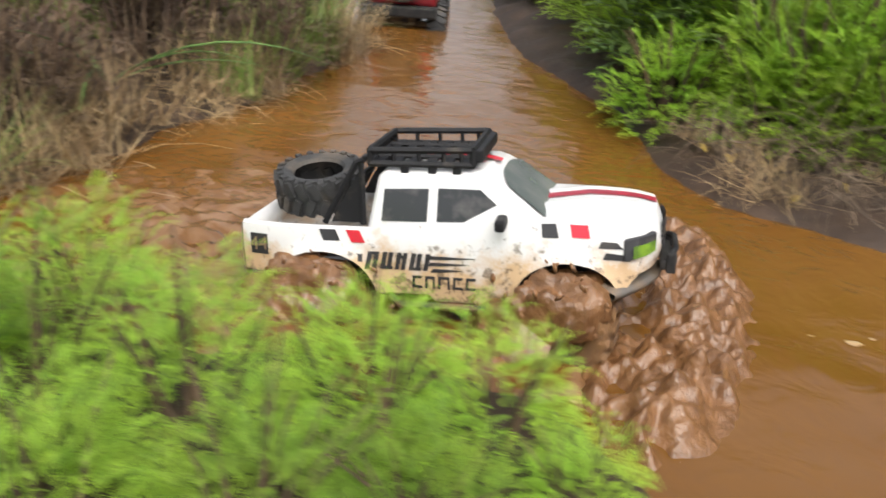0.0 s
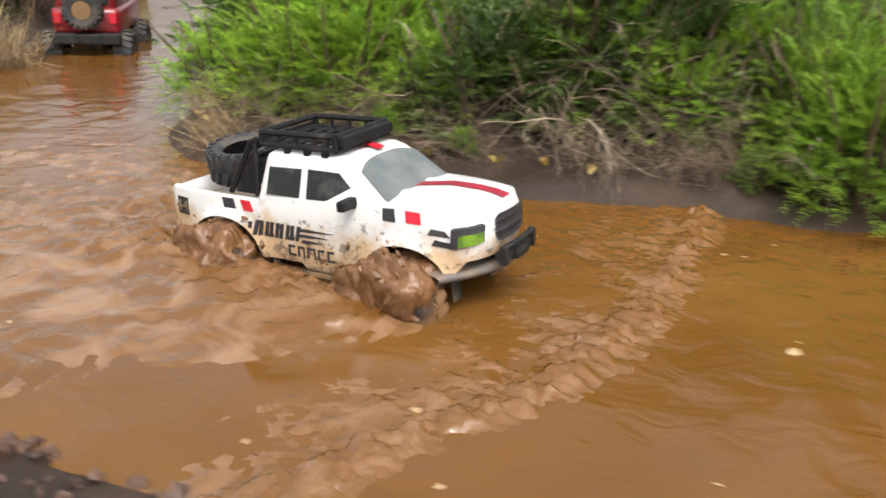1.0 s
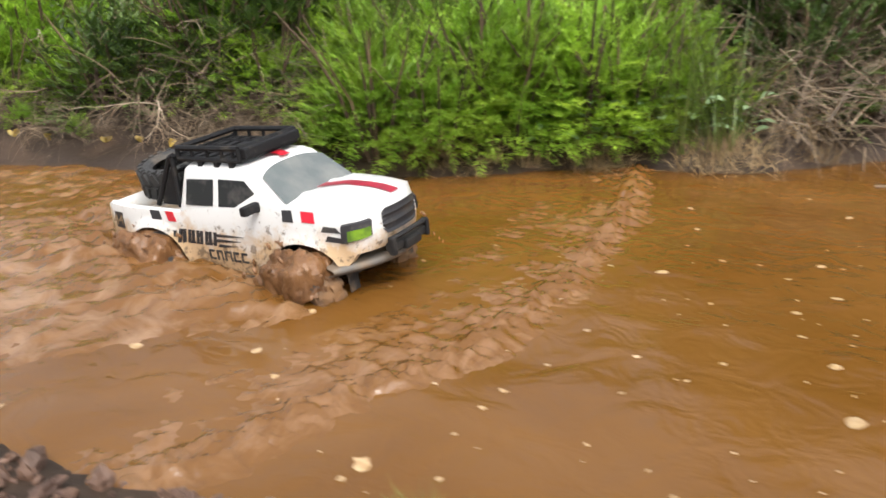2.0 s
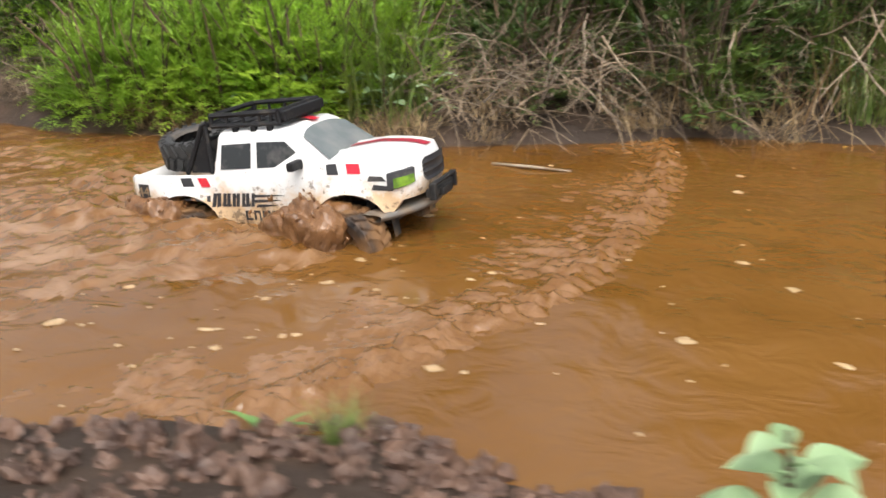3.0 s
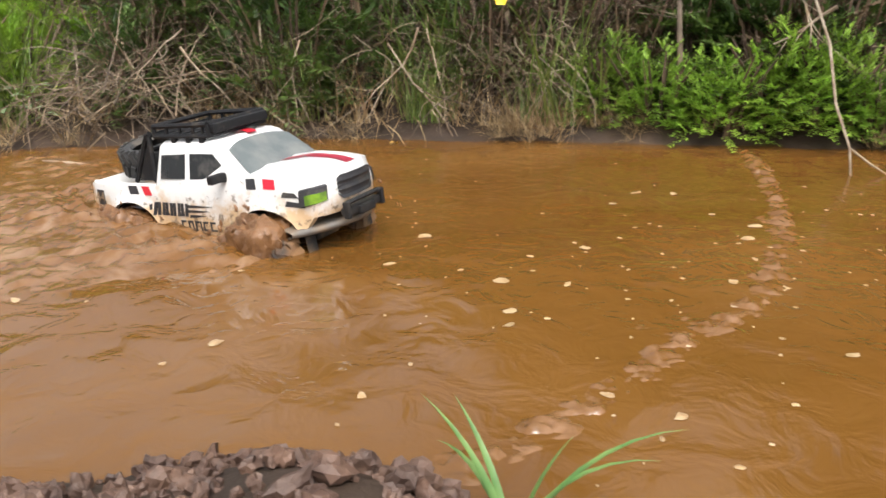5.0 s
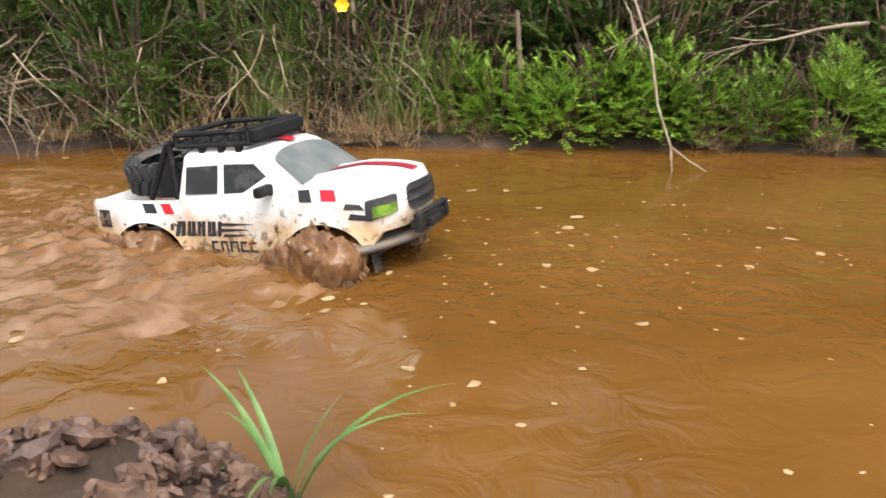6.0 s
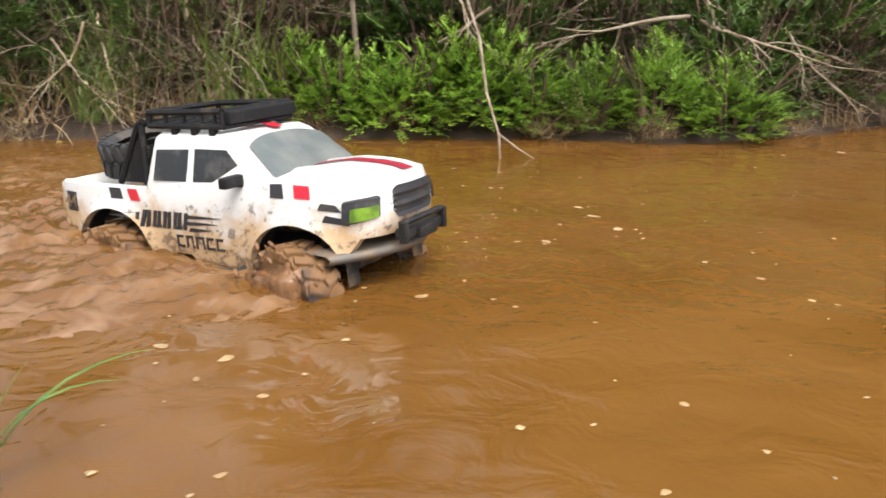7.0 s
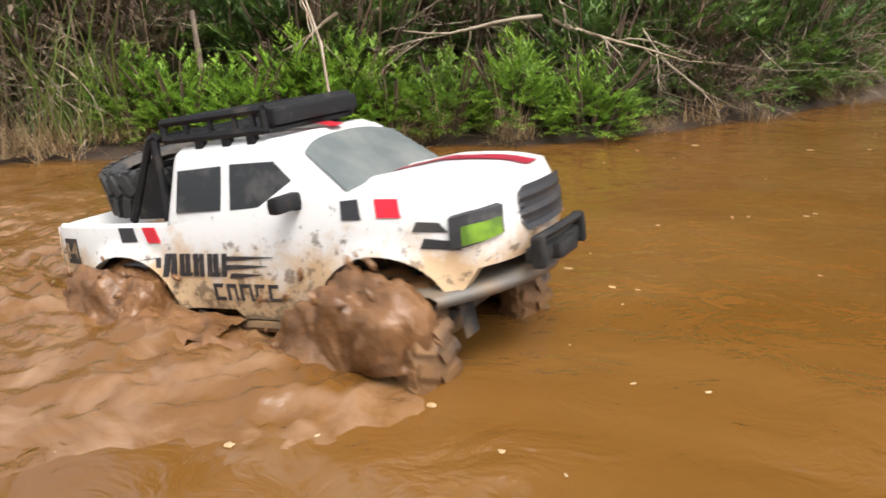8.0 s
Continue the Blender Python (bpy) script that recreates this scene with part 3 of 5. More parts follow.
    for x, y in c:
        part("post", tube(bmesh.new(), [(x, y, z0), (x, y, z1 + 0.003 * (x > 0))], 0.004, 6), RACK, rack)
    for x in np.linspace(-0.09, 0.022, 6):
        part("crossbar", box(bmesh.new(), (x, 0, z0 + 0.002), (0.012, 0.130, 0.004), None, 0.001), RACK, rack)
    for s_ in (-1, 1):
        for x in (-0.07, -0.037, -0.005, 0.018):
            part("post", tube(bmesh.new(), [(x, s_ * 0.066, z0), (x, s_ * 0.066, z1 + 0.002)], 0.003, 5), RACK, rack)
        for x in (-0.056, -0.02, 0.012):
            part("foot", box(bmesh.new(), (x, s_ * 0.064, 0.2535), (0.011, 0.008, 0.016), None, 0.002), RACK, rack)
    bm = bmesh.new()
    box(bm, (0.038, 0, 0.272), (0.014, 0.130, 0.016), None, 0.003)
    part("light_bar", bm, RACK, rack, "black light bar")
    # roll bar behind the cab
    bm = bmesh.new()
    for s_ in (-1, 1):
        y = s_ * 0.074
        tube(bm, [(-0.165, y, 0.180), (-0.118, y * 0.97, 0.262), (-0.108, y * 0.97, 0.266)], 0.0045)
        tube(bm, [(-0.112, y, 0.180), (-0.112, y * 0.97, 0.262)], 0.0045)
        v = [bm.verts.new(p) for p in ((-0.156, y, 0.182), (-0.114, y, 0.182), (-0.114, y * 0.98, 0.254))]
        v2 = [bm.verts.new((p.co.x, p.co.y - s_ * 0.003, p.co.z)) for p in v]
        bm.faces.new(v)
        bm.faces.new(v2[::-1])
        for i in range(3):
            bm.faces.new((v[i], v2[i], v2[(i + 1) % 3], v[(i + 1) % 3]))
    tube(bm, [(-0.114, -0.072, 0.262), (-0.114, 0.072, 0.262)], 0.0045)
    tube(bm, [(-0.125, -0.072, 0.235), (-0.125, 0.072, 0.235)], 0.004)
    part("roll_bar", bm, RACK, truck, "black roll bar with triangular side plates")
    spare = part("spare_tyre", tyre_mesh(0.060, 0.048, 0.034), SPARE, truck, "black spare tyre lying tilted in the bed")
    spare.matrix_basis = pose(-0.196, 0.0, 0.214, 100, 0, 0)
    wheels = []
    for x in (-0.163, 0.155):
        for s_ in (-1, 1):
            wheels.append((add_wheel(truck, (x, s_ * 0.098, 0.062), s_), x > 0))
    return truck, wheels


TRUCK, WHEELS = build_truck()

# ---- plants ----
RNG = random.Random(7)


def blade(vs, fs, base, heading, length, width, lean, curl, seg=3):
    """A tapering grass blade that bends over; two-sided strip with a crease."""
    d = Vector((math.cos(heading), math.sin(heading), 0))
    side = Vector((-d.y, d.x, 0))
    p, a = Vector(base), lean
    k0 = len(vs)
    for i in range(seg + 1):
        w = width * (1 - (i / seg) ** 1.5) * 0.5 + 0.0002
        vs += [tuple(p - side * w), tuple(p + side * w)]
        step = length / seg
        p = p + step * (math.sin(a) * d + math.cos(a) * Vector((0, 0, 1)))
        a += curl / seg
    for i in range(seg):
        j = k0 + 2 * i
        fs.append((j, j + 1, j + 3, j + 2))


def leaflet(vs, fs, base, direction, up, length, width):
    """A pointed leaf folded a little along its middle."""
    d = direction.normalized()
    s = d.cross(up).normalized()
    n = s.cross(d)
    k = len(vs)
    p = base
    vs += [tuple(p), tuple(p + d * length * 0.45 + s * width * 0.5 + n * width * 0.15), tuple(p + d * length), tuple(p + d * length * 0.45 - s * width * 0.5 + n * width * 0.15)]
    fs += [(k, k + 1, k + 2), (k, k + 2, k + 3)]


def fern_bush_mesh(r, sprigs, height, spread, leaf, fine, droop=0.6, slim=0.34):
    """Feathery sprigs with paired leaflets, growing out of a low heart in all directions."""
    vs, fs = [], []
    for _ in range(sprigs):
        a, e = r.uniform(0, 2 * math.pi), math.asin(r.uniform(-0.1, 1.0))
        out = Vector((math.cos(a) * math.cos(e), math.sin(a) * math.cos(e), math.sin(e)))
        bulge = 1 + 0.28 * noise.noise(out * 2.3 + Vector((height * 70, spread * 50, 0)))
        reach = r.uniform(0.35, 0.72) * bulge
        base = Vector((out.x * spread * reach, out.y * spread * reach, max(0.0, out.z * height * reach + 0.03 * height)))
        d = (out + Vector((0, 0, 0.2)) + Vector((r.uniform(-0.6, 0.6), r.uniform(-0.6, 0.6), r.uniform(-0.35, 0.35)))).normalized()
        n = fine
        length = r.uniform(0.5, 1.0) * height * 0.27
        p = base
        for k in range(n):
            q = p + d * (length / n)
            side = d.cross(Vector((0, 0, 1)))
            side = side.normalized() if side.length > 0.01 else Vector((1, 0, 0))
            size = leaf * (1 - 0.6 * k / n) * r.uniform(0.7, 1.2)
            for s in (-1, 1):
                way = d * 0.7 + side * s * r.uniform(0.6, 1.0) + Vector((0, 0, r.uniform(-0.25, 0.35)))
                leaflet(vs, fs, p, way, Vector((0, 0, 1)), size, size * slim)
            if k % 2:
                leaflet(vs, fs, p, d + Vector((r.uniform(-0.4, 0.4), r.uniform(-0.4, 0.4), 0.5)), Vector((r.uniform(-1, 1), 0, 1)), size, size * slim)
            p = q
            d = (d + Vector((r.uniform(-0.12, 0.12), r.uniform(-0.12, 0.12), -droop / n))).normalized()
    return vs, fs


def stems_bmesh(r, count, height, spread, radius):
    bm = bmesh.new()
    for _ in range(count):
        a = r.uniform(0, 6.28)
        rr = spread * r.uniform(0.3, 0.9)
        x, y = 0.15 * spread * math.cos(a), 0.15 * spread * math.sin(a)
        tube(bm, [(x, y, -0.04), (x + rr * 0.35 * math.cos(a), y + rr * 0.35 * math.sin(a), height * 0.4), (rr * math.cos(a), rr * math.sin(a), height * r.uniform(0.6, 0.85))],
             [radius, radius * 0.7, radius * 0.3], 4)
    return bm


def bush(name, label, group, r, sprigs, height, spread, leaf, fine, mat, droop=0.6, slim=0.34):
    b = tagged(new(name), label, "bush", group)
    vs, fs = fern_bush_mesh(r, sprigs, height, spread, leaf, fine, droop, slim)
    crown = new("foliage", mesh_from("foliage", vs, fs, mat))
    crown.parent = b
    part("woody_base", stems_bmesh(r, 9, height, spread, 0.006), DEAD, b)
    return b


def tuft(name, label, category, group, r, count, length, width, spread, mats, lean=(0.05, 0.7), curl=(0.3, 1.3)):
    vs, fs = [], []
    for _ in range(count):
        a = r.uniform(0, 6.28)
        rad = spread * math.sqrt(r.random())
        blade(vs, fs, (rad * math.cos(a), rad * math.sin(a), -0.02), r.uniform(0, 6.28), length * r.uniform(0.5, 1.1), width * r.uniform(0.6, 1.2), r.uniform(*lean), r.uniform(*curl), 4)
    return tagged(new(name, mesh_from(name, vs, fs, mats)), label, category, group)


def branch_bmesh(bm, r, p, d, length, radius, depth):
    pts, rad = [Vector(p)], [radius]
    d = Vector(d).normalized()
    n = 6
    for i in range(n):
        d = (d + Vector((r.uniform(-0.3, 0.3), r.uniform(-0.3, 0.3), r.uniform(-0.28, 0.22)))).normalized()
        pts.append(pts[-1] + d * length / n)
        rad.append(radius * (1 - 0.75 * (i + 1) / n))
        if depth and i > 0 and r.random() < 0.75:
            branch_bmesh(bm, r, pts[-1], d + Vector((r.uniform(-1, 1), r.uniform(-1, 1), r.uniform(-0.7, 0.6))), length * r.uniform(0.35, 0.6), rad[-1] * 0.7, depth - 1)
    tube(bm, pts, rad, 4)


def dead_branch(r, length, radius, depth, d, label="bare bleached branch hanging over the water"):
    bm = bmesh.new()
    branch_bmesh(bm, r, (0, 0, 0), d, length, radius, depth)
    return tagged(link_mesh("dead_branch", bm, TWIG, None, "", True), label, "branch", "bare branches on the bank")


def broad_plant(r, leaves, height, leaf, label):
    plant = tagged(new("broadleaf_plant"), label, "plant", "broad-leaved plants")
    bm = bmesh.new()
    tube(bm, [(0, 0, -0.02), (0.006, 0.004, height * 0.5), (0.0, 0.01, height)], [0.005, 0.004, 0.002], 6)
    part("stem", bm, DEAD, plant)
    for k in range(leaves):
        a = k * 2.4 + r.uniform(-0.3, 0.3)
        z = height * (0.15 + 0.85 * k / leaves)
        L = leaf * r.uniform(0.7, 1.15) * (1 - 0.25 * k / leaves)
        W = L * r.uniform(0.52, 0.66)
        d = Vector((math.cos(a), math.sin(a), 0))
        s = Vector((-d.y, d.x, 0))
        rise = r.uniform(0.15, 0.9)
        bm = bmesh.new()
        tube(bm, [(0, 0, z), tuple(d * L * 0.25 + Vector((0, 0, z + L * 0.25 * rise)))], 0.0016, 5)
        rows = []
        for i in range(8):
            u = i / 7
            mid = d * L * (0.25 + u * 0.9) + Vector((0, 0, z + L * (0.25 * rise + rise * 0.75 * u - 0.75 * u * u * rise * 0.9)))
            w = W * 0.5 * math.sin(math.pi * min(0.985, 0.03 + u * 0.97) ** 0.8)
            rows.append([mid - s * w + Vector((0, 0, w * 0.35)), mid - s * w * 0.5 + Vector((0, 0, w * 0.1)), mid, mid + s * w * 0.5 + Vector((0, 0, w * 0.1)), mid + s * w + Vector((0, 0, w * 0.35))])
        grid(bm, rows)
        part("leaf", bm, BROAD, plant, "", True)
    return plant


def blade_plant(r, blades, length, width, label, lean_from=0.7, root=0.005):
    plant = tagged(new("grass_plant"), label, "plant", "broad-bladed grass plants")
    for k in range(blades):
        a = k * 2.1 + r.uniform(-0.4, 0.4)
        vs, fs = [], []
        d = Vector((math.cos(a), math.sin(a), 0))
        s = Vector((-d.y, d.x, 0))
        lean, p = r.uniform(lean_from, lean_from + 0.5), Vector((0, 0, -root))
        curl = r.uniform(0.6, 1.7)
        L = length * r.uniform(0.7, 1.1)
        n = 8
        for i in range(n + 1):
            w = width * 0.5 * (0.6 + 0.4 * math.sin(math.pi * i / n)) * (1 - (i / n) ** 3)
            vs += [tuple(p - s * w + Vector((0, 0, w * 0.5))), tuple(p), tuple(p + s * w + Vector((0, 0, w * 0.5)))]
            p = p + L / n * (math.sin(lean) * d + math.cos(lean) * Vector((0, 0, 1)))
            lean += curl / n
        for i in range(n):
            j = 3 * i
            fs += [(j, j + 1, j + 4, j + 3), (j + 1, j + 2, j + 5, j + 4)]
        ob = new("blade", mesh_from("blade", vs, fs, REED, True))
        ob.parent = plant
    return plant


def height_at(x, y):
    return float(ground_height(np.array([x]), np.array([y]))[0])


def bank_depth(x, y):
    a, b_ = np.array([x]), np.array([y])
    return float(max(inside_distance(a, b_, FAR_BANK)[0], inside_distance(a, b_, LEFT_BANK)[0]))


def shore(x):
    """The far shore's y at x."""
    pts = sorted(SHORE)
    return float(np.interp(x, [q[0] for q in pts], [q[1] for q in pts]))


def plant_at(proto, x, y, scale=1.0, sink=0.0, tilt=(0, 0), turn=None):
    m = pose(x, y, height_at(x, y) - sink, tilt[0], tilt[1], RNG.uniform(0, 360) if turn is None else turn) @ Matrix.Diagonal((scale, scale, scale, 1))
    ob = copy_thing(proto, m)
    ob.scale = (scale, scale, scale)
    return ob


def place_prototypes_away(obs):
    for o in obs:
        for c in (*o.children_recursive, o):
            bpy.data.objects.remove(c)


FERNS = [bush("fern_bush", "bright green feathery bush on the bank", "feathery bushes", random.Random(k), 300, 0.34, 0.24, 0.027, 9, FERN, 0.7, 0.22) for k in (1, 2, 3)]
BROWNS = [bush("dead_bush", "withered brown feathery shrub in the thicket", "withered shrubs", random.Random(k), 170, 0.42, 0.26, 0.034, 7, DEAD, 0.9, 0.2) for k in (15, 16)]
PLUMES = [bush("feathery_plant", "pale green feathery plant with thread-fine drooping leaves", "feathery plants on the near bank", random.Random(k), 300, 0.36, 0.26, 0.026, 14, FERN, 1.5, 0.085) for k in (7, 8)]
LUSH = [bush("leafy_bush", "fresh green small-leaved bush at the water's edge", "small-leaved bushes", random.Random(k), 290, 0.20, 0.15, 0.018, 6, LUSHLEAF, 0.5) for k in (11, 12)]
DARKS = [bush("dark_bush", "dark green shrub in the thicket", "dark shrubs", random.Random(k), 150, 0.5, 0.3, 0.046, 6, DARKLEAF) for k in (21, 22)]
STRAWS = [tuft("dry_grass_tuft", "tangle of dry straw-coloured grass on the bank", "grass", "dry grass tufts", random.Random(k), 150, 0.27, 0.0042, 0.15, STRAW, (0.2, 1.5), (-0.6, 1.9)) for k in (31, 32, 33)]
GREENS = [tuft("grass_tuft", "tall green grass tuft on the bank", "grass", "green grass tufts", random.Random(k), 150, 0.42, 0.006, 0.12, GRASS, (0.05, 0.6), (0.3, 1.6)) for k in (41, 42)]
FARFERNS = [bush("fern_bush", "bright green feathery bush deep in the thicket", "feathery bushes", random.Random(k), 230, 0.34, 0.26, 0.034, 6, FERN, 0.7, 0.2) for k in (5, 6)]
TREE = bush("tree", "tall dark-leaved tree behind the thicket", "tall trees", random.Random(71), 800, 3.6, 1.5, 0.17, 6, DARKLEAF)
TREE["category"] = "tree"
part("trunk", tube(bmesh.new(), [(0, 0, -0.3), (0.06, 0.02, 1.0), (0.02, 0.1, 2.4)], [0.14, 0.11, 0.05], 10), DEAD, TREE)
TWIGS = []
for k_ in range(6):
    TWIGS.append(dead_branch(random.Random(200 + k_), 0.26, 0.0026, 2, (0.1, -0.75, 0.1), "tangled bleached twig on the bank"))


def tangle(r, arcs, spread, length):
    """A heap of dry canes that bend every way, with finer side twigs."""
    bm = bmesh.new()
    for _ in range(arcs):
        p = Vector((r.gauss(0, spread * 0.5), r.gauss(0, spread * 0.5), r.uniform(0.0, spread * 1.1)))
        d = Vector((r.uniform(-1, 1), r.uniform(-1, 0.6), r.uniform(-0.4, 1.0))).normalized()
        bend = Vector((r.uniform(-0.3, 0.3), r.uniform(-0.3, 0.2), r.uniform(-0.55, 0.05)))
        long, thick, pts = length * r.uniform(0.4, 1.1), r.choice((0.0009, 0.0012, 0.0016, 0.0026)), [p]
        for k in range(5):
            d = (d + bend * 0.5 + Vector((r.uniform(-0.15, 0.15), r.uniform(-0.15, 0.15), r.uniform(-0.15, 0.15)))).normalized()
            pts.append(pts[-1] + d * long / 5)
        tube(bm, pts, [thick * (1 - 0.13 * k) for k in range(6)], 3)
        if r.random() < 0.5:
            q = pts[2]
            e = (d + Vector((r.uniform(-1, 1), r.uniform(-1, 1), r.uniform(-0.6, 0.8)))).normalized()
            tube(bm, [q, q + e * long * 0.2, q + e * long * 0.35 + bend * long * 0.15], [thick * 0.7, thick * 0.5, thick * 0.3], 3)
    return tagged(link_mesh("bramble_tangle", bm, [CANE], None, "", False), "tangled heap of dry bleached canes on the bank", "bramble", "dry cane tangles", kind="stuff")


TANGLES = [tangle(random.Random(300 + k), 85, 0.17, 0.36) for k in range(4)]
PROTOS = TANGLES + BROWNS + [TREE] + PLUMES + TWIGS + FARFERNS + FERNS + LUSH + DARKS + STRAWS + GREENS


def thicket():
    """The far bank, from the water's edge backwards."""
    x = 0.52
    while x < 7.0:
        y = shore(x)
        # front row by stretch of the bank
        if x < 1.12:
            kinds, dy, sc = FERNS, 0.32, 1.0
        elif x < 1.9:
            kinds, dy, sc = RNG.choice((DARKS, FERNS, TANGLES)), 0.26, 0.8
        elif x < 2.58:
            kinds, dy, sc = FERNS, 0.10, 0.85
        elif x < 4.25:
            kinds, dy, sc = RNG.choice((STRAWS, TANGLES, TANGLES, GREENS)), 0.10, 0.85
        elif x < 5.45:
            kinds, dy, sc = RNG.choice((LUSH, LUSH, LUSH, TANGLES)), 0.05, 1.2
        else:
            kinds, dy, sc = RNG.choice((TANGLES, TANGLES, BROWNS, LUSH)), 0.10, 0.7
        plant_at(RNG.choice(kinds), x, y + dy + RNG.uniform(-0.03, 0.06), sc * RNG.uniform(0.7, 1.2))
        x += RNG.uniform(0.10, 0.19)
    for k in range(215):  # second growth, with gaps
        x = RNG.uniform(0.75, 7.0)
        d = RNG.uniform(0.16, 0.7)
        if x < 1.25:
            kinds, d = FERNS, d + 0.25
        elif x < 1.9:
            kinds, d = RNG.choice((DARKS, FERNS, FERNS, FERNS)), d + 0.2
        elif x < 2.65:
            kinds = RNG.choice((FERNS, FERNS, FERNS, GREENS))
        elif x < 4.3:
            kinds = RNG.choice((TANGLES, TANGLES, STRAWS, BROWNS, GREENS, DARKS))
        else:
            kinds = RNG.choice((TANGLES, BROWNS, DARKS, DARKS, DARKS))
        plant_at(RNG.choice(kinds), x, shore(x) + d, RNG.uniform(0.7, 1.15))
    for k in range(190):  # deep growth
        x = RNG.uniform(0.6, 8.0)
        d = RNG.uniform(0.75, 2.4)
        kinds = RNG.choice((FARFERNS, FARFERNS, DARKS, GREENS)) if x < 2.8 else RNG.choice((BROWNS, DARKS, DARKS, DARKS, TANGLES))
        plant_at(RNG.choice(kinds), x, shore(x) + d, RNG.uniform(1.1, 1.8))


thicket()
for k in range(120):  # dense dark shrubs that close the thicket
    x = RNG.uniform(2.7, 8.0)
    plant_at(RNG.choice(DARKS + BROWNS if x > 3 else DARKS), x, shore(x) + RNG.uniform(0.5, 1.3), RNG.uniform(0.9, 1.5), 0.05)
for k in range(26):  # straw at the foot of the tall grass
    y = RNG.uniform(1.0, 2.9)
    x = float(np.interp(y, [0.95, 1.3, 1.84, 2.16, 2.75, 3.4], [-0.95, -0.66, -0.5, -0.42, -0.42, -0.6])) - RNG.uniform(0.0, 0.12)
    plant_at(RNG.choice(STRAWS + GREENS), x, y, RNG.uniform(0.5, 0.8), 0.0, (RNG.uniform(-20, 20), RNG.uniform(0, 35)))
for k in range(40):  # far up the channel
    y = RNG.uniform(2.3, 7.0)
    x = float(np.interp(y, [1.9, 2.2, 2.9, 3.6, 7], [0.46, 0.40, 0.12, 0.0, -0.4])) + RNG.uniform(0.22, 1.0)
    plant_at(RNG.choice(FARFERNS + FARFERNS + DARKS), x, y, RNG.uniform(0.8, 1.3))
for k in range(110):  # left bank: tall grass
    y = RNG.uniform(1.1, 6.0)
    x = float(np.interp(y, [0.95, 1.3, 1.84, 2.16, 2.75, 3.4, 6], [-0.95, -0.66, -0.5, -0.42, -0.42, -0.6, -1.1])) - RNG.uniform(0.05, 1.2)
    plant_at(RNG.choice(GREENS + STRAWS + BROWNS + BROWNS), x, y, RNG.uniform(0.6, 1.0))
for x, y, s in ((2.0, 5.4, 0.7), (4.3, 4.6, 0.8), (6.9, 4.4, 1.0), (8.3, 4.8, 1.3), (9.8, 5.0, 1.3), (5.9, 6.6, 1.0), (7.4, 6.0, 1.5)):  # tall trees, mirrored in the water
    plant_at(TREE, x, y, s)
for k in range(80):  # tangle of thin twigs over the edge
    x = RNG.choice((RNG.uniform(2.8, 4.35), RNG.uniform(2.8, 4.35), RNG.uniform(4.6, 6.8), RNG.uniform(4.9, 6.8), RNG.uniform(1.0, 1.9)))
    y = shore(x) + RNG.uniform(0.06, 0.4)
    tw = plant_at(RNG.choice(TWIGS), x, y, RNG.uniform(0.5, 1.1), -RNG.uniform(0.03, 0.22), (RNG.uniform(-25, 25), RNG.uniform(-30, 30)), RNG.uniform(-70, 70))
for k in range(34):  # dry litter and seedlings on the bare mud
    x = RNG.uniform(0.5, 1.95)
    plant_at(RNG.choice(TANGLES + TANGLES + STRAWS + LUSH), x, shore(x) + RNG.uniform(0.05, 0.32), RNG.uniform(0.22, 0.5), 0.0, (RNG.uniform(-25, 25), RNG.uniform(-25, 25)))
for k in range(40):  # litter along the rest of the edge
    x = RNG.uniform(1.9, 6.6)
    plant_at(RNG.choice(STRAWS), x, shore(x) + RNG.uniform(0.0, 0.06), RNG.uniform(0.25, 0.5), 0.0, (RNG.uniform(-35, 35), RNG.uniform(-35, 35)))
# near bank: the feathery clump that the truck passes behind
for x, y, s in ((-0.45, 0.72, 0.70), (-0.28, 0.66, 0.66), (-0.10, 0.64, 0.60), (0.06, 0.66, 0.55), (0.18, 0.72, 0.50), (-0.58, 0.82, 0.75), (-0.35, 0.5, 0.6), (-0.16, 0.48, 0.55), (0.0, 0.50, 0.5), (0.13, 0.55, 0.42), (-0.55, 0.6, 0.7), (-0.3, 0.82, 0.6), (0.02, 0.80, 0.42), (0.27, 0.62, 0.34)):
    plant_at(RNG.choice(PLUMES), x, y, s)
for k in range(60):  # behind the camera
    x = RNG.uniform(-1.2, 6)
    y = float(np.interp(x, [-0.9, 0.3, 2, 3, 4.1, 6], [0.3, 0.2, -0.1, -0.2, -0.35, -1.5])) - RNG.uniform(1.3, 2.6)
    plant_at(RNG.choice(GREENS + DARKS + STRAWS), x, y, RNG.uniform(0.7, 1.2))
for x, y, s in ((0.62, 0.40, 0.22), (0.74, 0.36, 0.18), (3.0, 0.02, 0.14), (2.1, 0.0, 0.16)):
    plant_at(GREENS[0], x, y, s)

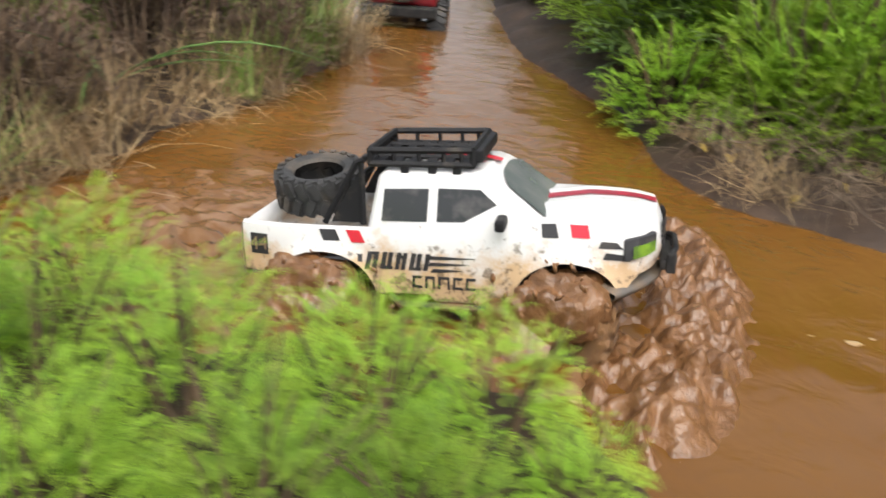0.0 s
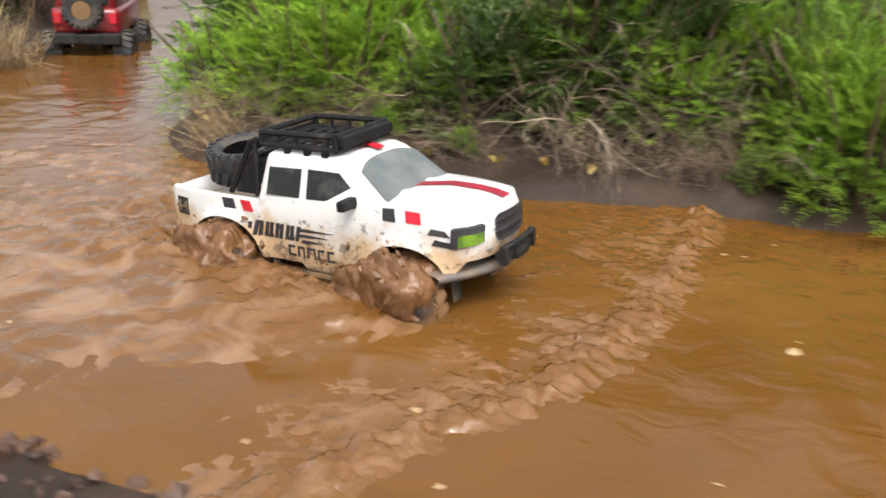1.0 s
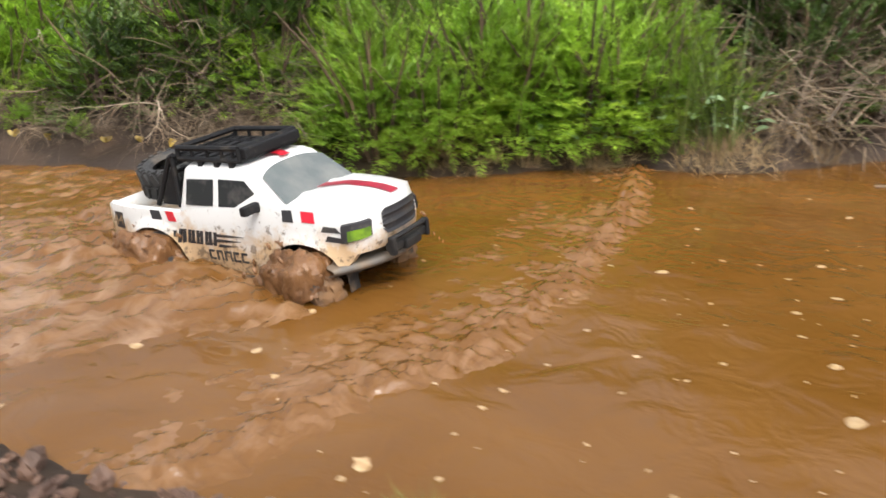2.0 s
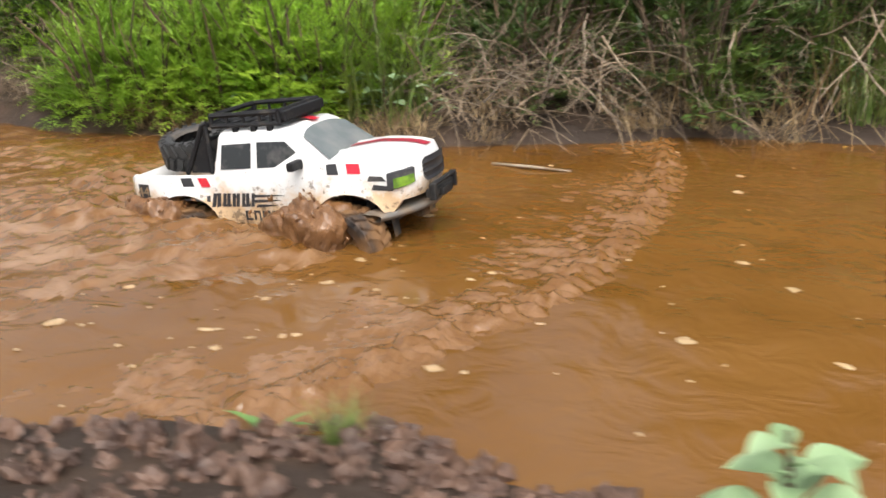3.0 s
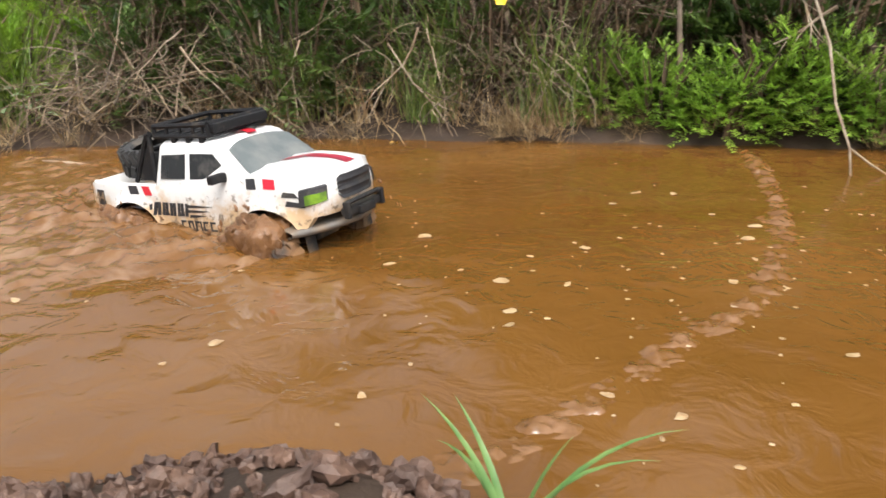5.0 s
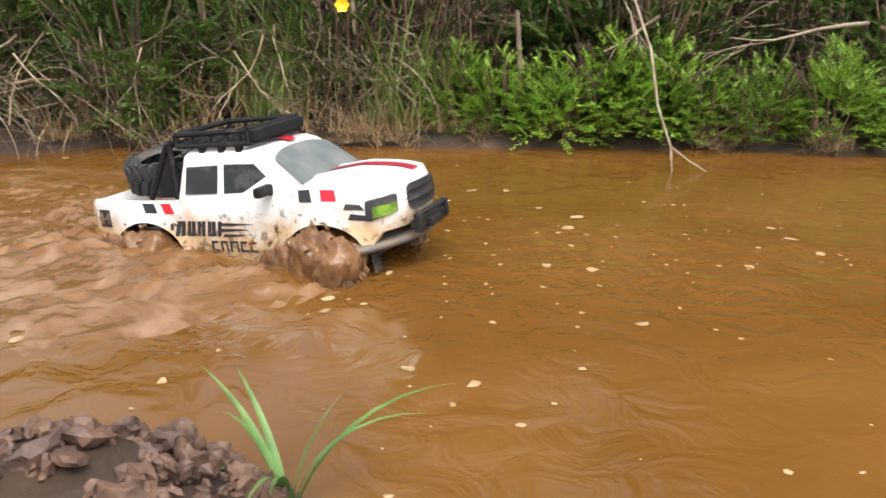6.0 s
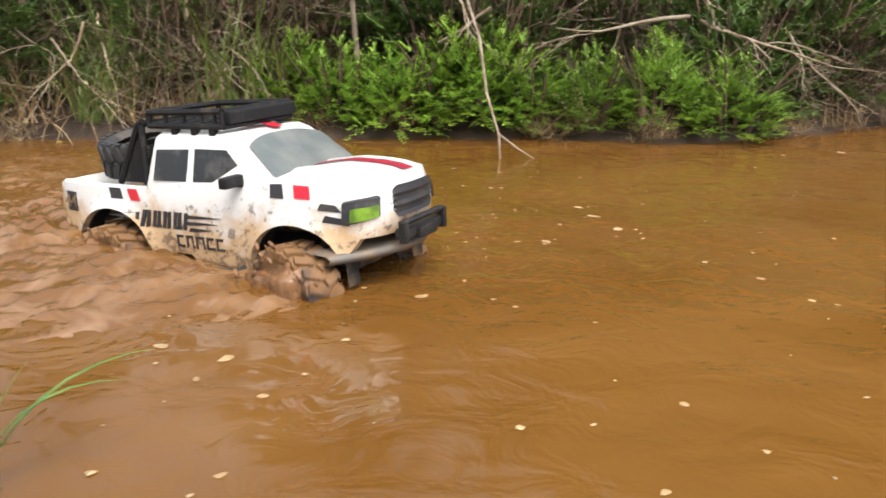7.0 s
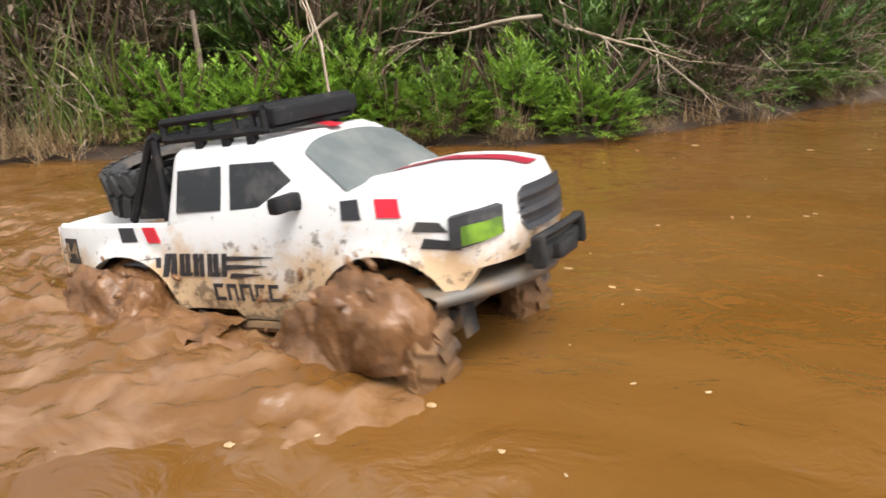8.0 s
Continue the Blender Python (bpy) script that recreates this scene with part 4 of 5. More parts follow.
# bare branches
for k, (x, y, z, d, length, rad, depth) in enumerate((
        (5.33, 1.52, 0.30, (-0.8, -0.2, -0.15), 0.40, 0.008, 3), (5.36, 1.52, 0.29, (0.6, -0.3, -0.5), 0.34, 0.008, 3), (4.82, 1.52, 0.32, (-0.7, -0.1, -0.4), 0.24, 0.006, 1),
        (5.62, 1.60, 0.28, (0.1, -0.4, -0.8), 0.30, 0.006, 2), (3.82, 1.52, 0.28, (-0.5, -0.2, -0.8), 0.30, 0.005, 2), (3.50, 1.52, 0.25, (-0.4, -0.2, -0.8), 0.30, 0.005, 2),
        (3.19, 1.46, 0.24, (0.5, -0.2, -0.7), 0.26, 0.005, 1), (3.74, 1.52, 0.24, (0.6, -0.3, -0.8), 0.38, 0.005, 2), (2.86, 1.40, 0.20, (0.3, -0.2, -0.9), 0.22, 0.004, 1),
        (5.35, 1.66, 0.36, (-0.4, -0.8, 0.1), 0.40, 0.0075, 2), (5.30, 1.68, 0.38, (0.5, -0.8, -0.1), 0.42, 0.0075, 2), (5.25, 1.7, 0.34, (-0.8, -0.5, 0.35), 0.36, 0.007, 1),
        (5.42, 1.66, 0.34, (0.1, -0.9, -0.6), 0.36, 0.006, 1), (5.75, 1.85, 0.32, (-0.3, -0.9, -0.2), 0.42, 0.007, 2), (6.0, 2.0, 0.34, (0.4, -0.8, -0.3), 0.42, 0.007, 2),
        (5.60, 1.75, 0.22, (0.3, -0.7, -0.5), 0.3, 0.006, 1), (6.3, 2.15, 0.3, (-0.5, -0.8, -0.3), 0.45, 0.007, 2), (4.72, 1.68, 0.44, (0.25, -0.6, -0.25), 0.32, 0.006, 1),
        (3.35, 1.62, 0.30, (0.3, -0.8, -0.6), 0.34, 0.005, 2), (3.6, 1.66, 0.26, (0.5, -0.7, -0.5), 0.36, 0.005, 2), (3.15, 1.56, 0.28, (-0.1, -0.8, -0.6), 0.3, 0.005, 1),
        (3.82, 1.64, 0.30, (0.4, -0.8, -0.6), 0.36, 0.005, 2), (4.05, 1.66, 0.26, (0.2, -0.9, -0.5), 0.32, 0.005, 2), (3.45, 1.62, 0.18, (0.7, -0.6, -0.3), 0.34, 0.005, 2),
        (3.0, 1.50, 0.26, (0.2, -0.7, -0.7), 0.28, 0.004, 1), (2.88, 1.46, 0.24, (0.3, -0.6, -0.7), 0.26, 0.004, 1), (4.2, 1.68, 0.24, (0.3, -0.8, -0.6), 0.3, 0.005, 2),
        (1.1, 1.70, 0.16, (0.5, -0.5, -0.2), 0.26, 0.004, 2), (1.3, 1.66, 0.15, (0.6, -0.4, -0.3), 0.3, 0.004, 2), (1.5, 1.62, 0.16, (-0.3, -0.7, -0.3), 0.28, 0.004, 2),
        (1.65, 1.60, 0.2, (0.3, -0.6, -0.5), 0.28, 0.004, 1), (1.42, 1.56, 0.10, (0.8, -0.3, -0.1), 0.3, 0.004, 2), (0.62, 1.80, 0.10, (-0.2, -0.6, -0.2), 0.2, 0.004, 2), (1.8, 1.56, 0.3, (0.2, -0.7, -0.7), 0.34, 0.004, 1))):
    b_ = dead_branch(random.Random(100 + k), length, rad * (0.65 if x < 4.6 else 0.8), depth, d)
    b_.location = (x, y, max(z, height_at(x, y) + 0.02) if z > 0.2 else height_at(x, y) + 0.03)
# the long twig that dips into the water
bm = bmesh.new()
tube(bm, [(4.74, 1.42, 0.36), (4.77, 1.34, 0.25), (4.78, 1.27, 0.13), (4.80, 1.20, 0.05), (4.80, 1.16, -0.015)], [0.003, 0.0035, 0.0035, 0.003, 0.0025], 6)
tube(bm, [(4.80, 1.20, 0.05), (4.84, 1.19, 0.02), (4.88, 1.18, -0.004)], [0.003, 0.0025, 0.002], 6)
tagged(link_mesh("dead_branch", bm, TWIG, None, "", True), "thin pale twig dipping into the water", "branch", "bare branches on the bank")
for x, y, h_ in ((4.47, 1.60, 0.30), (4.02, 1.72, 0.28)):  # cut stubs
    bm = bmesh.new()
    tube(bm, [(x, y, height_at(x, y) - 0.03), (x + 0.01, y, height_at(x, y) + h_ * 0.5), (x, y + 0.01, height_at(x, y) + h_)], [0.009, 0.008, 0.006], 7)
    tagged(link_mesh("stub", bm, CANE, None, "", True), "weathered upright cut stem", "branch", "cut stems")
# water-laid stick
bm = bmesh.new()
tube(bm, [(2.98, 1.12, 0.004), (3.06, 1.10, 0.006), (3.15, 1.09, 0.003)], [0.003, 0.0035, 0.002], 6)
tagged(link_mesh("stick", bm, TWIG, None, "", True), "pale stick lying at the water's edge", "branch")

# broad-leaved plants
for k, (x, y, n_, h_, leaf, turn) in enumerate(((3.37, -0.085, 13, 0.11, 0.062, 20), (2.44, 1.36, 8, 0.13, 0.07, 0), (2.58, 1.37, 8, 0.12, 0.07, 90), (2.68, 1.36, 7, 0.11, 0.07, 200), (2.34, 1.35, 6, 0.1, 0.06, 200),
                                               (1.52, 1.86, 8, 0.3, 0.12, 40), (2.8, 1.36, 6, 0.1, 0.06, 30), (1.75, 1.62, 6, 0.12, 0.06, 30))):
    pl = broad_plant(random.Random(60 + k), n_, h_, leaf, "pale green broad-leaved weed on the mud bank")
    pl.matrix_basis = pose(x, y, height_at(x, y), 0, 0, turn)
for k, (x, y, n_, L_, w_, lean, root) in enumerate(((4.24, -0.115, 9, 0.17, 0.007, 0.05, 0.02), (2.92, 0.03, 5, 0.06, 0.008, 0.7, 0.005), (-0.75, 1.75, 9, 0.5, 0.016, 0.7, 0.005), (4.14, -0.20, 2, 0.10, 0.009, 1.1, 0.005), (0.30, 0.47, 5, 0.10, 0.006, 0.6, 0.005))):
    pl = blade_plant(random.Random(80 + k), n_, L_, w_, "fresh green grass plant with broad arching blades", lean, root)
    pl.matrix_basis = pose(x, y, height_at(x, y) - 0.005, 0, 0, 30)
# yellow leaves along the wet edge, one yellow flower
for k, (x, y) in enumerate(((0.56, 1.74), (0.60, 1.68), (0.69, 1.55), (0.80, 1.58), (0.88, 1.53), (1.12, 1.48), (1.26, 1.48), (1.36, 1.45), (1.44, 1.41), (1.02, 1.50), (3.77, 1.44), (2.12, 1.33), (5.9, 1.66))):
    r = random.Random(k)
    bm = bmesh.new()
    for j in range(3):
        a = r.uniform(0, 6.28)
        d = Vector((math.cos(a), math.sin(a), r.uniform(0.6, 1.4))).normalized()
        s = d.orthogonal().normalized()
        rows = []
        for i in range(5):
            u = i / 4
            w_ = 0.006 * math.sin(math.pi * (0.08 + 0.88 * u))
            c_ = d * 0.022 * u + Vector((0, 0, 0.004 * math.sin(3 * u)))
            rows.append([c_ - s * w_, c_, c_ + s * w_])
        grid(bm, rows)
    lf = tagged(link_mesh("yellow_leaf", bm, YELLOW, None, "", True), "yellowed weed leaf at the wet edge", "leaf", "yellow leaves")
    lf.location = (x, y, height_at(x, y))
flower = tagged(new("flower"), "small bright yellow flower in the thicket", "flower")
flower.location = (4.05, 1.72, height_at(4.05, 1.72) - 0.01)
top = 0.355 - flower.location.z
bm = bmesh.new()
tube(bm, [(0.02, 0.0, 0), (0.015, -0.05, top * 0.8), (0, -0.34, top)], [0.003, 0.0025, 0.0015], 6)
part("stem", bm, GRASS, flower)
for k in range(6):
    bm = bmesh.new()
    a = k * math.pi / 3
    d = Vector((math.cos(a), -0.35, math.sin(a))).normalized()
    s = Vector((-math.sin(a), 0, math.cos(a)))
    grid(bm, [[Vector((0, -0.34, top)) + d * 0.019 * u - s * 0.009 * math.sin(math.pi * (0.1 + 0.85 * u)), Vector((0, -0.338, top)) + d * 0.019 * u, Vector((0, -0.34, top)) + d * 0.019 * u + s * 0.009 * math.sin(math.pi * (0.1 + 0.85 * u))] for u in (0, 0.3, 0.6, 0.85, 1)])
    part("petal", bm, PETAL, flower, "yellow petal", True)


def clods():
    """Trampled crumbs and lumps of mud along the near edge."""
    r = random.Random(77)
    ball = bmesh.new()
    bmesh.ops.create_icosphere(ball, subdivisions=2, radius=1)
    unit = [v.co.copy() for v in ball.verts]
    tris = [tuple(v.index for v in f.verts) for f in ball.faces]
    ball.free()
    edge = NEAR_BANK[4:27]
    vs, fs = [], []
    for _ in range(2600):
        i, u = r.randrange(len(edge) - 1), r.random()
        x = edge[i][0] * (1 - u) + edge[i + 1][0] * u
        y = edge[i][1] * (1 - u) + edge[i + 1][1] * u - abs(r.gauss(0.02, 0.10))
        s = r.choice((0.003, 0.0035, 0.004, 0.005, 0.007, 0.009, 0.012))
        m = Matrix.Translation((x, y, height_at(x, y) + s * 0.3)) @ Euler((r.uniform(0, 6), r.uniform(0, 6), r.uniform(0, 6))).to_matrix().to_4x4() @ Matrix.Diagonal((s * r.uniform(0.8, 1.5), s, s * r.uniform(0.6, 0.9), 1))
        shift = Vector((r.uniform(0, 99), 0, 0))
        k0 = len(vs)
        vs += [tuple(m @ (q * (1 + 0.75 * noise.noise(q * 1.7 + shift)))) for q in unit]
        fs += [(a_ + k0, b_ + k0, c_ + k0) for a_, b_, c_ in tris]
    return tagged(new("mud_clods", mesh_from("mud_clods", vs, fs, CLOD)), "crumbly dark brown mud clods along the near edge", "mud", kind="stuff")


clods()
bm = bmesh.new()
bmesh.ops.create_icosphere(bm, subdivisions=3, radius=0.024, matrix=Matrix.Diagonal((1.5, 0.9, 0.45, 1)))
for v in bm.verts:
    v.co += noise.noise_vector(v.co * 45) * 0.012
stone = tagged(link_mesh("stone", bm, PALE_STONE, None, "", True), "pale foam-covered stone breaking the water", "stone")
stone.location = (3.43, -0.02, 0.0)
place_prototypes_away(PROTOS)

# ---- red model truck further up the channel ----
REDPAINT = material("red_paint", (0.22, 0.012, 0.018), 0.3, second=(0.14, 0.01, 0.014), scale=12, coat=0.3)


def build_red_truck():
    truck = tagged(new("model_truck"), "dark red radio-controlled off-roader seen from behind in the water", "model truck")
    bm = bmesh.new()
    box(bm, (0.0, 0, 0.15), (0.40, 0.185, 0.075), None, 0.015)
    box(bm, (-0.045, 0, 0.215), (0.27, 0.165, 0.085), None, 0.018)
    part("body", bm, REDPAINT, truck, "dark red boxy shell", True)
    bm = bmesh.new()
    box(bm, (-0.1815, 0, 0.222), (0.004, 0.125, 0.05), None, 0.002)
    part("rear_window", bm, PANE, truck, "dark rear window")
    for s in (-1, 1):
        bm = bmesh.new()
        box(bm, (-0.055, s * 0.0825, 0.225), (0.2, 0.004, 0.045), None, 0.002)
        part("side_window", bm, PANE, truck, "dark side window")
        bm = bmesh.new()
        box(bm, (-0.2005, s * 0.075, 0.16), (0.006, 0.02, 0.03), None, 0.002)
        part("tail_light", bm, RED, truck, "red tail light")
    bm = bmesh.new()
    box(bm, (-0.215, 0, 0.105), (0.035, 0.19, 0.03), None, 0.006)
    part("rear_bumper", bm, BLACK, truck, "black rear bumper")
    bm = bmesh.new()
    box(bm, (0, 0, 0.09), (0.38, 0.08, 0.04), None, 0.008)
    for x in (-0.15, 0.15):
        tube(bm, [(x, -0.09, 0.06), (x, 0.09, 0.06)], 0.012)
    part("chassis", bm, BLACK, truck)
    spare = part("spare_tyre", tyre_mesh(0.052, 0.042, 0.024), SPARE, truck, "black spare tyre on the tail")
    spare.matrix_basis = pose(-0.222, 0, 0.185, 0, 0, 90)
    hub = part("hub", tube(bmesh.new(), [(0, -0.018, 0), (0, 0.019, 0)], 0.026, 16), BLACK, spare)
    wheels = [add_wheel(truck, (x, s * 0.095, 0.06), s, SPARE) for x in (-0.15, 0.15) for s in (-1, 1)]
    return truck, wheels


RED_TRUCK, RED_WHEELS = build_red_truck()
RED_TRUCK.scale = (1.3, 1.3, 1.3)

# ---- waves, splashes and foam: rigid pieces that travel ----


def height_piece(name, xs, ys, height, mat, label, category, keep=-0.004, pieces=(), piece_name=""):
    """A piece of water surface: only where it stands above the still level; cut across into pieces where these are named."""
    gx, gy = np.meshgrid(xs, ys)
    gz = height(gx, gy)
    ny, nx = gx.shape
    idx = np.arange(nx * ny).reshape(ny, nx)
    up = gz > keep
    faces = np.stack([idx[:-1, :-1], idx[:-1, 1:], idx[1:, 1:], idx[1:, :-1]], -1).reshape(-1, 4)
    faces = faces[up.reshape(-1)[faces].any(1)]
    flat = np.stack([gx, gy, gz], -1).reshape(-1, 3)

    def cut(f, called):
        used = np.unique(f)
        new_id = np.full(nx * ny, -1)
        new_id[used] = np.arange(len(used))
        return new(called, mesh_from(called, flat[used].tolist(), new_id[f].tolist(), mat, True))
    if not len(pieces):
        return tagged(cut(faces, name), label, category)
    whole = tagged(new(name), label, category)
    across = flat[faces[:, 0], 1]
    for lo, hi in zip(pieces, pieces[1:]):
        f = faces[(across >= lo) & (across < hi)]
        if len(f):
            cut(f, piece_name).parent = whole
    return whole


def torn(px, py, f, seed):
    """Ridged noise: sharp wet crests and rounded hollows."""
    return 1 - 2 * np.abs(wobble(px, py, f, seed)).clip(0, 1)


def crest(px, py):
    """Broken bow wave: an arc ahead of the truck, in the truck's frame (x ahead, y left)."""
    q = py - 0.1
    line = 0.48 - np.where(q < 0, 0.42, 0.24) * q * q + 0.018 * wobble(px, py, 7, 21)
    d = (px - line) / np.sqrt(1 + (0.84 * np.minimum(q, 0)) ** 2)
    ridge = np.exp(-np.where(d > 0, d / 0.042, d / 0.030) ** 2) + 0.45 * np.exp(-((d + 0.06) / 0.035) ** 2) + 0.30 * np.exp(-((d + 0.14) / 0.06) ** 2)
    rough = 0.6 + 0.22 * wobble(px, py, 30, 11) + 0.2 * wobble(px, py, 80, 18) + 0.17 * torn(px, py, 170, 12) + 0.15 * wobble(px, py, 300, 16)
    ends = np.clip((py + 0.85) / 0.2, 0, 1) * np.clip((1.05 - py) / 0.3, 0, 1)
    return 0.021 * ridge * np.clip(rough, 0.12, 1.5) * ends - 0.0075


def front_wall(px, py):
    """The wall of water of the first plunge, higher towards the bumper."""
    q = py - 0.1
    line = 0.40 - np.where(q < 0, 0.9, 0.5) * q * q
    d = px - line
    hump = np.exp(-(np.where(d > 0, d / 0.06, d / 0.19)) ** 2) * np.exp(-(np.abs(py - 0.06) / 0.42) ** 4)
    rough = 0.55 + 0.3 * wobble(px, py, 19, 31) + 0.2 * torn(px, py, 48, 32) + 0.17 * wobble(px, py, 110, 33) + 0.08 * wobble(px, py, 210, 34)
    return 0.070 * hump * np.clip(rough, 0.0, 1.5) - 0.006


def churn(px, py):
    """Torn-up water round and behind the truck."""
    body = np.exp(-((np.abs(py + 0.22) / 0.60) ** 4)) * np.clip((0.26 - px - 0.4 * np.abs(py + 0.05)) / 0.2, 0, 1) * np.clip((px + 1.6) / 0.8, 0, 1)
    lumps = np.zeros(px.shape)
    for cx, cy, s, hgt in ((0.05, -0.16, 0.08, 0.008), (-0.06, -0.155, 0.07, 0.009), (-0.30, -0.14, 0.08, 0.012), (-0.06, 0.15, 0.08, 0.012),
                           (-0.4, 0.02, 0.1, 0.012), (0.14, -0.19, 0.07, 0.012)):
        lumps += hgt * np.exp(-((px - cx) ** 2 + (py - cy) ** 2) / (2 * (s * 0.7) ** 2))
    rough = 0.4 * torn(px, py, 24, 13) + 0.45 * torn(px, py, 70, 14) + 0.35 * wobble(px, py, 150, 15)
    streaks = wobble(px * 0.45 + 0.25 * py, py, 15, 17)
    return body * (0.0115 + 0.0065 * streaks + 0.0048 * rough) + lumps * (0.8 + 0.8 * rough) - 0.008


def splash(name, seed, length, width, height, label):
    """Muddy water dragged up over a wheel: a torn hump with a lip and a few drops."""
    xs, ys = np.arange(-length, length, 0.0055), np.arange(-width, width, 0.0055)

    def hump(px, py):
        e = (px / (length * 0.72)) ** 2 + (py / (width * 0.72)) ** 2
        rough = 0.68 + 0.3 * wobble(px, py, 32, seed) + 0.2 * torn(px, py, 90, seed + 1) + 0.16 * wobble(px, py, 200, seed + 2)
        return height * np.exp(-e ** 1.4) * np.clip(rough, 0, 1.6) - 0.006
    ob = height_piece(name, xs, ys, hump, SLOP, label, "splash", 0.001)
    r = random.Random(seed)
    bm = bmesh.new()
    bm.from_mesh(ob.data)
    for v in bm.verts:  # the lip curls backwards
        v.co.x -= 0.3 * max(0.0, v.co.z)
    bm.to_mesh(ob.data)
    bm.free()
    return ob


BOW_WAVE = height_piece("bow_wave", np.arange(-0.35, 0.68, 0.0055), np.arange(-0.9, 1.1, 0.0055), crest, STIRRED, "broken arc of muddy bow wave rolling ahead of the truck", "wave", keep=-0.006, pieces=np.linspace(-1, 1.2, 9), piece_name="crest")
WAKE = height_piece("wake", np.arange(-1.65, 0.32, 0.009), np.arange(-0.95, 0.5, 0.009), churn, CHURN, "churned pale brown water round and behind the truck", "wave", keep=-0.007, pieces=np.linspace(-1, 0.6, 6), piece_name="churned_patch")
FRONT_SPLASH = height_piece("front_splash", np.arange(0.1, 0.62, 0.004), np.arange(-0.48, 0.5, 0.004), front_wall, SLOP, "wall of brown water thrown up ahead of the bumper", "splash")


def wheel_sheath(seed, side, size):
    """Mud and water carried round by a wheel: a lumpy coat over its top and back that flares out into the water."""
    r = random.Random(seed)
    shift = Vector((r.uniform(0, 50), r.uniform(0, 50), 0))
    rows = []
    for i in range(49):
        a = radians(12 + 188 * i / 48)
        row = []
        for j in range(31):
            b = radians(-90 + 180 * j / 30)
            flare = 1 + 0.55 * max(0.0, (a - 2.3) / 1.2) ** 1.6
            drum = max(0.0, math.cos(b)) ** 0.4
            p = Vector((math.cos(a) * drum, math.sin(b), math.sin(a) * drum))
            lump = 0.22 * noise.noise(p * 2.2 + shift) + 0.10 * noise.noise(p * 5.5 + shift) - 0.10 * abs(noise.noise(p * 9 + shift)) + 0.05 * noise.noise(p * 22 + shift)
            k = (size - 0.30 * max(0.0, 1 - (a - 0.2) / 0.8)) * (1 + lump)
            row.append((p.x * 0.080 * k * flare, p.y * 0.046 * k * flare + side * 0.006, p.z * 0.076 * k - 0.012 * (flare - 1)))
        rows.append(row)
    bm = bmesh.new()
    grid(bm, rows)
    for _ in range(22):  # drops and gobs flung off
        a = r.uniform(0.5, 3.3)
        q = Vector((math.cos(a) * r.uniform(0.075, 0.13), side * r.uniform(0.0, 0.06), math.sin(a) * r.uniform(0.06, 0.10) + 0.006))
        d = r.choice((0.0022, 0.003, 0.0045))
        bmesh.ops.create_icosphere(bm, subdivisions=1, radius=d, matrix=Matrix.Translation(q) @ Euler((r.uniform(0, 6), r.uniform(0, 6), 0)).to_matrix().to_4x4() @ Matrix.Diagonal((1.7, 0.8, 0.7, 1)))
    return tagged(link_mesh("wheel_splash", bm, SLOP, None, "", True), "brown mud and water dragged up round a turning wheel", "splash", "splashes round the wheels")


SPLASHES = []
for k, (at, size) in enumerate((((-0.27, -0.125), (0.11, 0.07, 0.032)), ((0.03, -0.15), (0.12, 0.055, 0.026)), ((-0.07, -0.14), (0.12, 0.06, 0.024)))):
    SPLASHES.append((splash("mud_splash", 40 + 5 * k, *size, "low lump of brown water beside the truck"), at))
SHEATHS = [(wheel_sheath(70 + k, sd, sz), (x, sd * 0.100)) for k, (x, sd, sz) in enumerate(((0.150, -1, 1.06), (-0.172, -1, 1.14), (0.150, 1, 1.0), (-0.168, 1, 1.0)))]


def foam_flecks():
    """Flakes of foam that float on the water, thickest at the side of the track."""
    r = random.Random(9)
    vs, fs = [], []
    for k in range(620):
        x = r.uniform(0.0, 6.6)
        y = r.uniform(-0.9, 1.3)
        if k < 300:
            x, y = (r.gauss(4.5, 0.4), r.gauss(0.5, 0.3)) if k % 2 else (r.gauss(2.6, 0.35), r.gauss(0.35, 0.25))
        if inside_distance(np.array([x]), np.array([y]), FAR_BANK)[0] > -0.05 or inside_distance(np.array([x]), np.array([y]), NEAR_BANK)[0] > -0.03:
            continue
        s = r.choice((0.002, 0.003, 0.003, 0.004, 0.005, 0.006, 0.011)) * r.uniform(0.7, 1.2)
        n = 9
        z = float(ripples(np.array([x]), np.array([y]))[0])
        k0 = len(vs)
        sq, ang = r.uniform(0.5, 1), r.uniform(0, 6)
        vs.append((x, y, z + 0.002))
        for i in range(n):
            a = 2 * math.pi * i / n
            rr = s * r.uniform(0.65, 1.25)
            u, v = rr * math.cos(a), rr * sq * math.sin(a)
            vs.append((x + u * math.cos(ang) - v * math.sin(ang), y + u * math.sin(ang) + v * math.cos(ang), z + 0.001))
        fs += [(k0, k0 + 1 + i, k0 + 1 + (i + 1) % n) for i in range(n)]
    return tagged(new("foam_flecks", mesh_from("foam_flecks", vs, fs, FOAM)), "pale foam flecks floating on the muddy water", "foam", kind="stuff")


foam_flecks()

